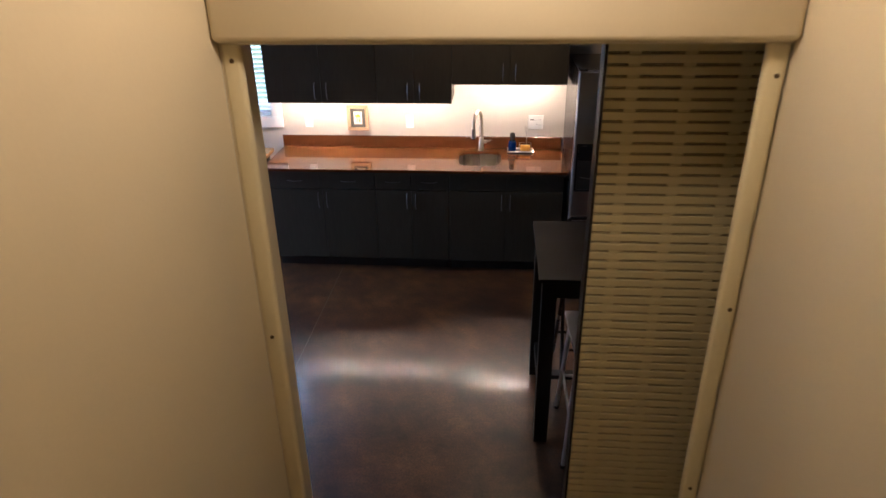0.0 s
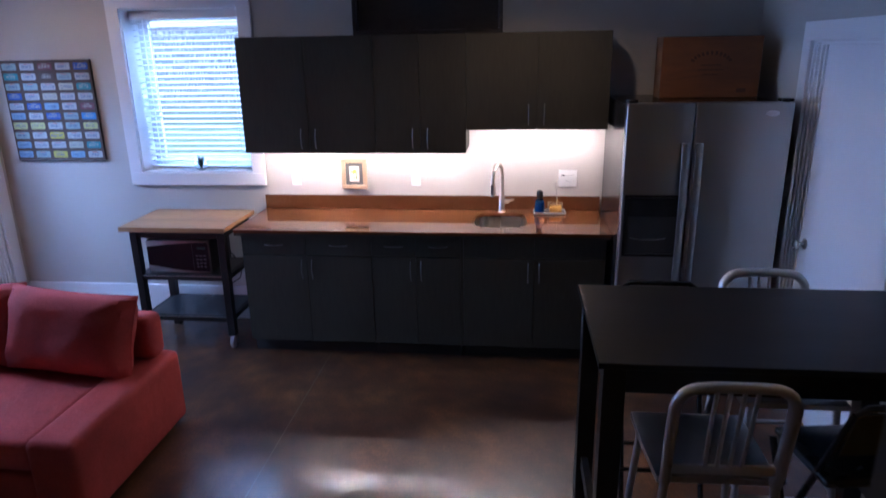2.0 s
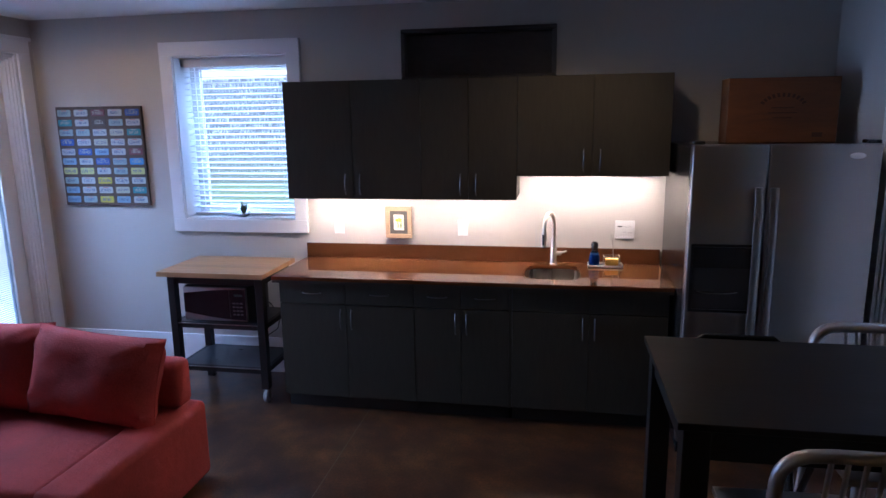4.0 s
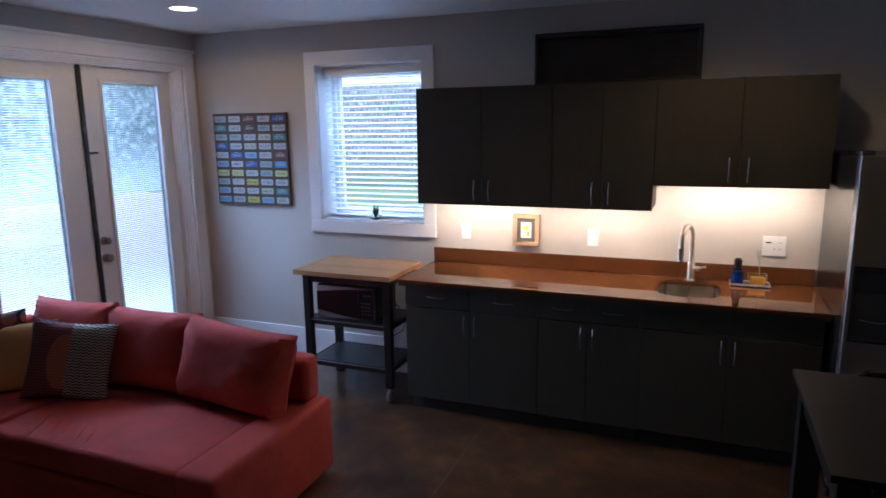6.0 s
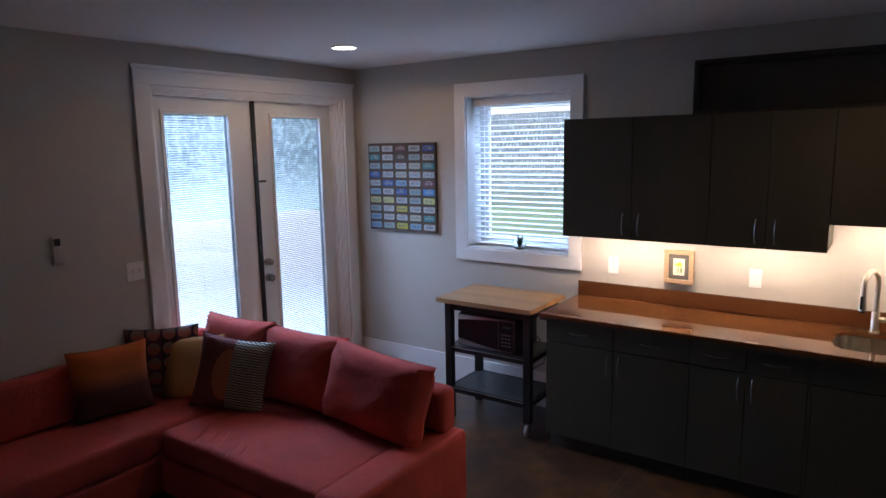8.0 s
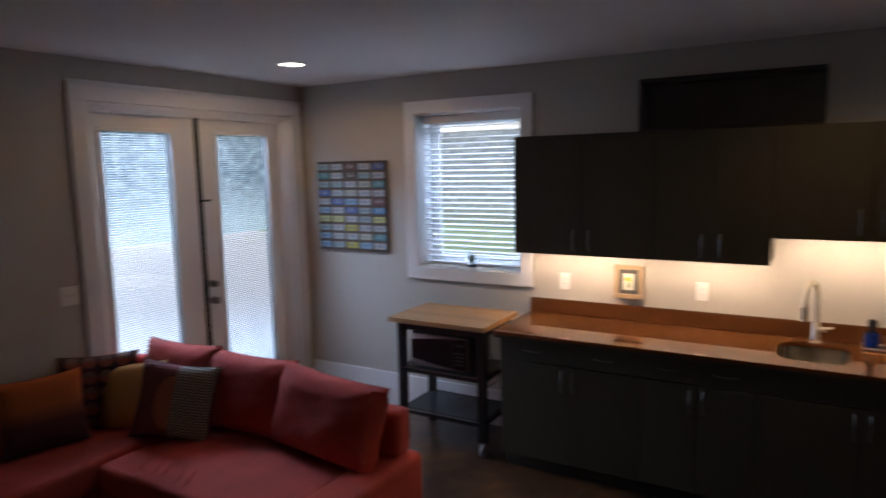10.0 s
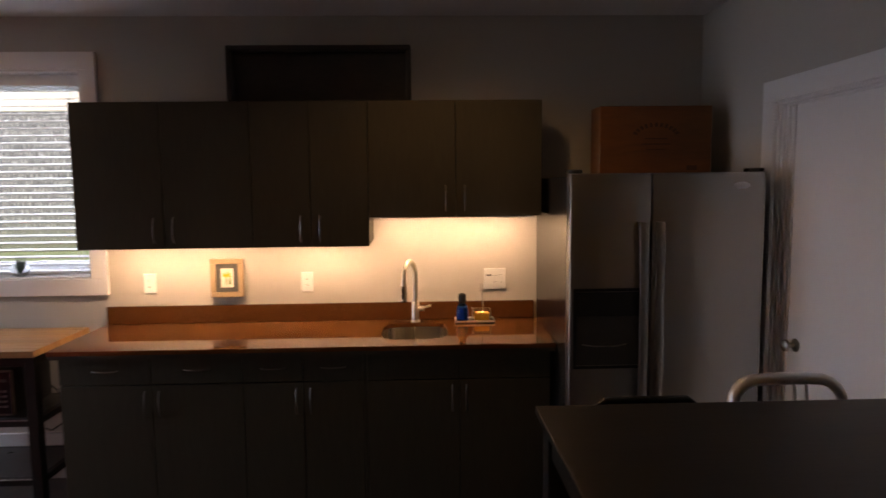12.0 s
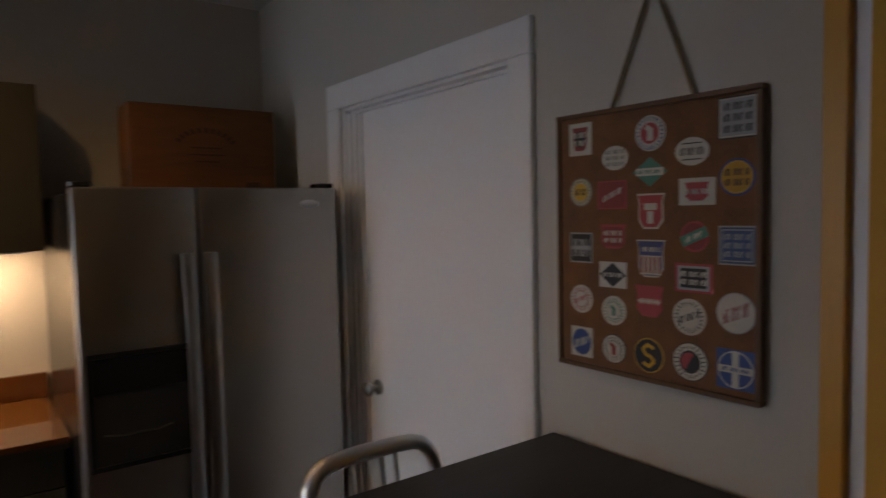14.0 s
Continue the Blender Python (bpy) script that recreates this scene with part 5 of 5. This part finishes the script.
def caddy():
    t = thing("soap_tray", (2.09, -0.10, 0.914), "small white dish on the worktop beside the faucet", "dish")
    boxp("dish", (1.985, 2.205, -0.160, -0.050, 0.9145, 0.9235), plain(0.10, 0.09, 0.08, 0.4), t, "dark base", bevel=0.003)
    boxes("rim", [(1.983, 2.207, -0.162, -0.157, 0.9205, 0.930), (1.983, 2.207, -0.053, -0.048, 0.9205, 0.930), (1.983, 1.988, -0.157, -0.053, 0.9205, 0.930), (2.202, 2.207, -0.157, -0.053, 0.9205, 0.930)], M_WHITEP, t, "white raised rim")
    b = thing("soap_bottle", (2.025, -0.105, 0.924), "blue glass soap bottle with a black cap", "bottle")
    spun("bottle", [(0.034, 0.9242), (0.035, 0.965), (0.029, 1.002), (0.020, 1.016), (0.019, 1.022)], glass("blue glass", (0.05, 0.32, 0.8)), b, (2.025, -0.105, 0))
    spun("cap", [(0.021, 1.0225), (0.024, 1.055), (0.021, 1.072), (0.012, 1.078)], M_BLACKP, b, (2.025, -0.105, 0))
    spun("liquid", [(0.031, 0.928), (0.032, 0.962), (0.026, 0.995)], plain(0.01, 0.10, 0.40, 0.3), b, (2.025, -0.105, 0))
    h = thing("sponge_holder", (2.13, -0.105, 0.924), "chrome wire holder with a yellow sponge and a brush", "sponge holder")
    for y in (-0.135, -0.075):
        tubep("wire", [(2.085, y, 0.925), (2.085, y, 0.985), (2.185, y, 0.985), (2.185, y, 0.925)], 0.002, M_CHROME, h, n=6)
    for x in (2.085, 2.185):
        tubep("wire", [(x, -0.135, 0.985), (x, -0.075, 0.985)], 0.002, M_CHROME, h, n=6)
    boxp("sponge", (2.095, 2.178, -0.130, -0.082, 0.9245, 0.968), mat("yellow sponge", (0.72, 0.42, 0.08), 0.9, var=0.2, fine=300, bump=0.8), h, bevel=0.005, seg=2)
    tubep("brush_handle", [(2.150, -0.070, 0.93), (2.146, -0.066, 1.03), (2.140, -0.062, 1.09)], 0.003, M_CHROME, h, n=8)
    for k in range(5):
        z = 1.085 + k * 0.009
        tubep("brush_ring", [(2.138 + 0.015 * math.cos(a), -0.062 + 0.015 * math.sin(a), z) for a in [q * math.tau / 10 for q in range(10)]], 0.001, M_CHROME, h, n=5, closed=True)


caddy()


def air_plant():
    x, y, z = -0.525, 0.05, WZ0 + 0.012
    p = thing("air_plant", (x, y, z), "small air plant in a round glass bowl on the window sill", "plant")
    spun("bowl", [(0.024, z), (0.042, z + 0.012), (0.051, z + 0.036), (0.044, z + 0.064), (0.030, z + 0.078)], glass("bowl glass", (0.9, 0.95, 0.95)), p, (x, y, 0), label="clear glass bowl")
    spun("gravel", [(0.020, z + 0.003), (0.036, z + 0.016), (0.035, z + 0.024)], mat("pale gravel", (0.45, 0.44, 0.41), 0.9, var=0.5, fine=400), p, (x, y, 0))
    bm = bmesh.new()
    rng = random.Random(2)
    for i in range(22):
        a, l, up = rng.random() * math.tau, rng.uniform(0.02, 0.045), rng.uniform(0.03, 0.105)
        o = Vector((x, y, z + 0.025))
        d = Vector((math.cos(a), math.sin(a), 0))
        tube(bm, [o, o + d * l * 0.4 + Vector((0, 0, up * 0.6)), o + d * l * 0.8 + Vector((0, 0, up))], [0.004, 0.003, 0.0006], n=5)
    part("leaves", bm, plain(0.07, 0.15, 0.07, 0.7), p, "spiky dark green leaves", smooth=True)


air_plant()


def wall_bits():
    X = XW
    s = thing("light_switch", (X, -2.104, 1.234), "white double toggle light switch plate", "switch")
    boxp("cover_plate", (X + 0.001, X + 0.007, -2.162, -2.046, 1.176, 1.292), M_WHITEP, s, bevel=0.002)
    for y in (-2.123, -2.077):
        boxp("toggle", (X + 0.007, X + 0.018, y - 0.005, y + 0.005, 1.229, 1.249), M_WHITEP, s, bevel=0.001)
    r = thing("fan_remote", (X, -2.557, 1.43), "grey remote control in a wall holder", "remote control")
    boxp("holder", (X + 0.001, X + 0.016, -2.587, -2.527, 1.345, 1.41), plain(0.30, 0.30, 0.31, 0.4), r, bevel=0.004)
    b = boxp("remote", (X + 0.005, X + 0.022, -2.581, -2.533, 1.362, 1.512), plain(0.62, 0.62, 0.62, 0.35), r, bevel=0.005, seg=2)
    boxp("screen", (X + 0.0221, X + 0.0235, -2.575, -2.539, 1.458, 1.500), M_BLACKP, b, bevel=0)


wall_bits()


def sticker_board():
    X = XE
    y0, y1, z0, z1 = -2.502, -1.980, 1.250, 1.870
    b = thing("sticker_board", (X, (y0 + y1) / 2, z0), "framed brown board with colourful railway-style emblem stickers, hung by a cord", "notice board")
    fb = [(X - 0.026, X - 0.002, y0, y1, z1 - 0.012, z1), (X - 0.026, X - 0.002, y0, y1, z0, z0 + 0.012), (X - 0.026, X - 0.002, y0, y0 + 0.012, z0 + 0.012, z1 - 0.012), (X - 0.026, X - 0.002, y1 - 0.012, y1, z0 + 0.012, z1 - 0.012)]
    for q in fb:
        boxp("frame_rail", q, M_CORKF, b, bevel=0.002)
    boxp("panel", (X - 0.020, X - 0.004, y0 + 0.012, y1 - 0.012, z0 + 0.012, z1 - 0.012), M_CORK, b, bevel=0)
    w, r_, k, g, y_, bl, gy = (0.50, 0.48, 0.43), (0.38, 0.05, 0.06), (0.02, 0.02, 0.025), (0.05, 0.20, 0.16), (0.58, 0.33, 0.03), (0.03, 0.07, 0.24), (0.30, 0.32, 0.34)
    # column, row place (0 to 1 across and down), shape, half size across and high, outer, inner
    dr, dg, cr_ = (0.24, 0.035, 0.04), (0.16, 0.17, 0.17), (0.46, 0.40, 0.28)
    S = [
        (0.144, 0.100, "r", 0.032, 0.036, w, (("k", 0.72, dr), ("c", 0.5, k), ("2", 0.5, w))), (0.523, 0.110, "c", 0.036, 0.036, w, (("c", 0.92, bl), ("c", 0.88, w), ("o", 1, bl), ("c", 0.60, r_), ("g", 0.42, w))),
        (0.905, 0.094, "r", 0.038, 0.038, k, (("s", 0.93, w), ("s", 0.86, gy), ("3", 0.8, k))), (0.341, 0.185, "e", 0.034, 0.026, w, (("3", 0.75, dg),)),
        (0.716, 0.187, "e", 0.036, 0.027, w, (("l", 0.62, k), ("b", 0.34, k))), (0.521, 0.245, "d", 0.040, 0.030, g, (("v", 0.26, w), ("b", 0.15, g))),
        (0.146, 0.306, "c", 0.032, 0.032, dg, (("c", 0.92, cr_), ("o", 1, k), ("c", 0.62, y_), ("b", 0.28, k))), (0.324, 0.321, "r", 0.038, 0.030, r_, (("s", 0.92, dr), ("t", 0.26, w))),
        (0.902, 0.281, "c", 0.034, 0.034, bl, (("c", 0.88, y_), ("c", 0.80, (0.48, 0.26, 0.02)), ("2", 0.55, k))), (0.738, 0.321, "r", 0.038, 0.026, w, (("k", 0.68, r_), ("b", 0.25, w))),
        (0.525, 0.384, "k", 0.033, 0.036, w, (("k", 0.90, r_), ("h", 0.45, w), ("q", 0.7, w))), (0.144, 0.523, "r", 0.032, 0.034, gy, (("s", 0.90, k), ("v", 0.12, gy), ("2", 0.7, gy))),
        (0.328, 0.477, "k", 0.034, 0.026, r_, (("s", 0.8, dr), ("2", 0.6, w))), (0.728, 0.471, "c", 0.030, 0.030, r_, (("c", 0.86, dr), ("x", 0.34, g), ("t", 0.22, w))),
        (0.905, 0.497, "r", 0.036, 0.036, gy, (("s", 0.92, (0.05, 0.08, 0.18)), ("s", 0.82, gy), ("s", 0.76, (0.05, 0.09, 0.22)), ("3", 0.66, gy))), (0.525, 0.552, "k", 0.034, 0.038, w, (("k", 0.93, (0.05, 0.07, 0.2)), ("p", 0.86, w), ("i", 0.86, dr))),
        (0.326, 0.621, "r", 0.036, 0.028, w, (("d", 0.95, k), ("b", 0.2, w))), (0.724, 0.611, "r", 0.040, 0.028, r_, (("s", 0.84, gy), ("s", 0.68, k), ("2", 0.55, w))),
        (0.144, 0.726, "c", 0.032, 0.032, w, (("o", 1, r_), ("c", 0.62, dr), ("c", 0.56, w), ("t", 0.22, r_))), (0.331, 0.756, "c", 0.032, 0.032, w, (("o", 1, g), ("c", 0.62, g), ("c", 0.56, w), ("g", 0.34, g))),
        (0.517, 0.706, "k", 0.034, 0.032, r_, (("b", 0.22, w), ("v", 0.05, w))), (0.705, 0.744, "c", 0.036, 0.036, w, (("o", 1, k), ("c", 0.66, gy), ("c", 0.62, w), ("t", 0.26, k))),
        (0.900, 0.713, "c", 0.038, 0.038, gy, (("c", 0.95, w), ("t", 0.42, dr), ("b", 0.16, w))), (0.144, 0.897, "r", 0.031, 0.034, w, (("c", 0.88, bl), ("t", 0.34, w))),
        (0.330, 0.902, "c", 0.032, 0.032, k, (("c", 0.94, w), ("o", 1, k), ("c", 0.60, k), ("c", 0.54, w), ("g", 0.4, dr))), (0.513, 0.902, "c", 0.036, 0.036, y_, (("c", 0.94, k), ("z", 0.62, y_))),
        (0.709, 0.897, "c", 0.038, 0.038, k, (("c", 0.95, w), ("o", 1, k), ("c", 0.60, k), ("n", 0.5, r_))), (0.900, 0.895, "r", 0.037, 0.037, bl, (("c", 0.94, w), ("y", 0.88, bl), ("v", 0.17, w), ("b", 0.12, bl))),
    ]

    def outline(sh, a, h):
        if sh == "c" or sh == "e":
            return [(a * math.cos(q * math.tau / 28), h * math.sin(q * math.tau / 28)) for q in range(28)]
        if sh == "d":
            return [(-a, 0), (0, -h), (a, 0), (0, h)]
        if sh == "k":
            return [(-a, h), (-a * 0.85, h * 0.5), (-a * 0.9, -h * 0.5), (-a * 0.5, -h), (a * 0.5, -h), (a * 0.9, -h * 0.5), (a * 0.85, h * 0.5), (a, h)]
        if sh == "h":
            return [(-a, h * 0.15), (a, h * 0.15), (a, h), (-a, h)]
        if sh == "q":
            return [(-a * 0.3, -h), (a * 0.3, -h), (a * 0.3, 0), (-a * 0.3, 0)]
        return [(-a, -h), (a, -h), (a, h), (-a, h)]

    def bars(bm, x, t, cy, cz, u0, u1, v0, v1, slope=0.0, pitch=0.0042):
        """A word too small to read: upright strokes of uneven height between u0 and u1 across, v0 and v1 up."""
        n_ = max(3, int((u1 - u0) / pitch))
        for q in range(n_):
            if n_ > 5 and q % 5 == 3:
                continue
            p0, p1 = u0 + (u1 - u0) * (q + 0.18) / n_, u0 + (u1 - u0) * (q + 0.72) / n_
            up = (p0 + p1) / 2 * slope
            low, high = (0.0, 1.0) if q % 3 else (0.0, 0.8)
            box(bm, x - t, x, cy - p1, cy - p0, cz + v0 + (v1 - v0) * low + up, cz + v0 + (v1 - v0) * high + up)
            if q % 2:
                box(bm, x - t, x, cy - p1 - (u1 - u0) * 0.4 / n_, cy - p1, cz + v1 - (v1 - v0) * 0.25 + up, cz + v1 + up)

    def plate_(name, sh, a, h, cy, cz, x, t, colr, parent, label=""):
        bm = bmesh.new()
        if sh in "bt23oxlvipgzyn":
            if sh == "b":
                bars(bm, x, t, cy, cz, -a, a, -h, h)
            elif sh == "t":
                bars(bm, x, t, cy, cz, -a * 0.9, a * 0.9, -h, h, 0.42)
            elif sh in "23":
                n_ = int(sh)
                for r in range(n_):
                    c0, hh = h - 2 * h * (r + 0.5) / n_, h * 0.66 / n_
                    bars(bm, x, t, cy, cz, -a, a, c0 - hh, c0 + hh, pitch=0.0048)
            elif sh == "o":
                # small letters running round the rim
                rr = a / 0.85
                for q in range(22):
                    th = q * math.tau / 22
                    box(bm, -t, 0, -rr * 0.035, rr * 0.035, rr * 0.69, rr * (0.86 if q % 3 else 0.82), m=pose(x, cy, cz, math.degrees(th)))
            elif sh == "x":
                box(bm, -t, 0, -a * 1.35, a * 1.35, -h, h, m=pose(x, cy, cz, -23))
            elif sh == "l":
                for v in (h * 0.92, -h * 0.92):
                    box(bm, x - t, x, cy - a * 0.8, cy + a * 0.8, cz + v - 0.0012, cz + v + 0.0012)
            elif sh == "v":
                box(bm, x - t, x, cy - a * 1.12, cy + a * 1.12, cz - h, cz + h)
            elif sh == "p":
                box(bm, x - t, x, cy - a * 0.86, cy + a * 0.86, cz - h, cz + h * 0.18)
                bars(bm, x, t, cy, cz, -a * 0.7, a * 0.7, h * 0.42, h * 0.72)
            elif sh == "i":
                for q in range(5):
                    y = (q - 2) * a * 0.36
                    box(bm, x - t, x, cy + y - a * 0.09, cy + y + a * 0.09, cz - h * 0.92, cz + h * 0.12)
            elif sh == "g":
                box(bm, x - t, x, cy - a * 0.55, cy + a * 0.35, cz - h, cz + h * 0.5)
                box(bm, -t, 0, -a * 0.5, a * 0.7, -h * 0.35, h * 0.35, m=pose(x - 0.0001, cy, cz + h * 0.5, 35))
            elif sh == "z":
                pts = [(0.55, 0.75), (-0.1, 1.0), (-0.6, 0.55), (-0.3, 0.1), (0.3, -0.1), (0.6, -0.5), (0.1, -1.0), (-0.55, -0.75)]
                for (u0, v0), (u1, v1) in zip(pts, pts[1:]):
                    L_ = math.hypot((u1 - u0) * a, (v1 - v0) * h)
                    box(bm, -t, 0, -L_ * 0.56, L_ * 0.56, -a * 0.16, a * 0.16, m=pose(x, cy - (u0 + u1) / 2 * a, cz + (v0 + v1) / 2 * h, math.degrees(math.atan2((v1 - v0) * h, -(u1 - u0) * a))))
            elif sh == "y":
                for sy in (-1, 1):
                    for sz in (-1, 1):
                        vs = [bm.verts.new((x - t, cy + sy * p, cz + sz * q)) for p, q in [(a * 0.2, a * 0.2)] + [(a * math.cos(radians(w_)), a * math.sin(radians(w_))) for w_ in (12, 30, 45, 60, 78)]]
                        bm.faces.new(vs)
            elif sh == "n":
                vs = [bm.verts.new((x - t, cy + a * math.cos(radians(w_)), cz + a * math.sin(radians(w_)))) for w_ in range(-60, 121, 20)]
                bm.faces.new(vs)
            return part(name, bm, plain(*colr, 0.55), parent, label, kind="stuff")
        o = outline(sh, a, h)
        f0 = [bm.verts.new((x, cy - p, cz + q)) for p, q in o]
        f1 = [bm.verts.new((x - t, cy - p, cz + q)) for p, q in o]
        bm.faces.new(f0)
        bm.faces.new(f1[::-1])
        for i in range(len(o)):
            j = (i + 1) % len(o)
            bm.faces.new((f0[i], f0[j], f1[j], f1[i]))
        return part(name, bm, plain(*colr, 0.55), parent, label)
    for u, v, sh, a, h, outer, inner in S:
        a, h = a * 1.08, h * 1.08
        cy, cz = y1 - u * (y1 - y0), z1 - v * (z1 - z0)
        p = plate_("sticker", sh, a, h, cy, cz, X - 0.0202, 0.0012, outer, b)
        for n_, (s2, f_, c2) in enumerate(inner):
            if s2 in "shkdcqpignzy":
                aa, hh = a * f_, h * f_
            elif s2 == "o":
                aa, hh = a * 0.85, h * 0.85
            else:
                aa, hh = a * 0.72, h * f_ * (0.8 if s2 in "bt" else 1.0)
            if s2 == "b" and f_ < 0.4 and sh == "c":
                aa = a * 0.5
            plate_("emblem", s2, aa, hh, cy, cz, X - 0.0215 - n_ * 0.0005, 0.0004, c2, p)
    yc = (y0 + y1) / 2
    tubep("cord", [(X - 0.012, -2.142, z1 - 0.002), (X - 0.012, -2.236, 2.093), (X - 0.012, -2.252, 2.135), (X - 0.012, -2.270, 2.093), (X - 0.012, -2.354, z1 - 0.002)], 0.0045, M_ROPE, b, n=8)
    spun("nail", [(0.004, 0), (0.004, -0.012), (0.007, -0.018)], M_CHROME, b, (X, -2.252, 2.128), "x", n=10)


sticker_board()


def woods(name, stops, scale, stretch, strength, slope=0.01, low=(0, 0, 0)):
    m = bpy.data.materials.new(name)
    m.use_nodes = True
    nt = m.node_tree
    b = nt.nodes["Principled BSDF"]
    tc = nt.nodes.new("ShaderNodeTexCoord").outputs["Object"]
    mp = nt.nodes.new("ShaderNodeMapping")
    mp.inputs["Scale"].default_value = stretch
    nt.links.new(tc, mp.inputs[0])
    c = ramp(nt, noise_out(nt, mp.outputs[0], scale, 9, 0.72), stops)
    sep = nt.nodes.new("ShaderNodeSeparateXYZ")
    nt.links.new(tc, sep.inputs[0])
    # colour runs into low near the ground; on the hillside this is painted haze
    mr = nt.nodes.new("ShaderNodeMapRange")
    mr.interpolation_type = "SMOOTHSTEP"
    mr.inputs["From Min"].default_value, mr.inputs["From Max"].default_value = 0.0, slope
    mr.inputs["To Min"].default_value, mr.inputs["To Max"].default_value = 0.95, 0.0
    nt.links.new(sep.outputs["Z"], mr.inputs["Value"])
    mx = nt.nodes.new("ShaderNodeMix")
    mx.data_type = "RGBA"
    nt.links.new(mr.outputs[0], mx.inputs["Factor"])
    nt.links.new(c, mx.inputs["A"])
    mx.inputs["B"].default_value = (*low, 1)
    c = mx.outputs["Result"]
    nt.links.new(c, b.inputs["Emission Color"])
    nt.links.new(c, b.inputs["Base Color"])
    # emission makes the backdrop glow in place of daylight falling on it
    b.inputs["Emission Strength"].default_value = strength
    return m


def outside():
    boxes("patio", [(-14, -2.31, -12, 3, 0.0, 0.02), (-14, -5.6, 3, 6.5, 0.0, 0.02), (-14, -8.2, 6.5, 10.5, 0.0, 0.02)], plain(0.68, 0.69, 0.69, 0.9), kind="structure")
    m1 = woods("self-lit woods with pale trunks", [(0.38, (0.07, 0.085, 0.10)), (0.51, (0.18, 0.22, 0.26)), (0.64, (0.64, 0.72, 0.80))], 24.0, (1, 1, 0.22), 0.33, 1.2, (0.16, 0.20, 0.16))
    m2 = woods("self-lit hillside foliage with painted haze", [(0.36, (0.04, 0.08, 0.09)), (0.50, (0.13, 0.21, 0.24)), (0.66, (0.44, 0.57, 0.65))], 4.5, (1, 1, 0.9), 0.23, 1.9, (0.50, 0.66, 0.74))
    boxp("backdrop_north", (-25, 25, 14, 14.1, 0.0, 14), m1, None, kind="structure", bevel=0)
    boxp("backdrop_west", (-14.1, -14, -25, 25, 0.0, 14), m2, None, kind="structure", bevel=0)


outside()
boxp("porch_fascia", (-3.5, 1.5, 1.25, 1.29, 2.27, 2.5), plain(0.55, 0.50, 0.42, 0.7), None, kind="structure")
# saw-cut joints in the slab
boxes("floor_joint", [(0.575, 0.581, YS, -0.52, 0.0004, 0.0009), ], plain(0.16, 0.13, 0.10, 0.8), kind="structure")
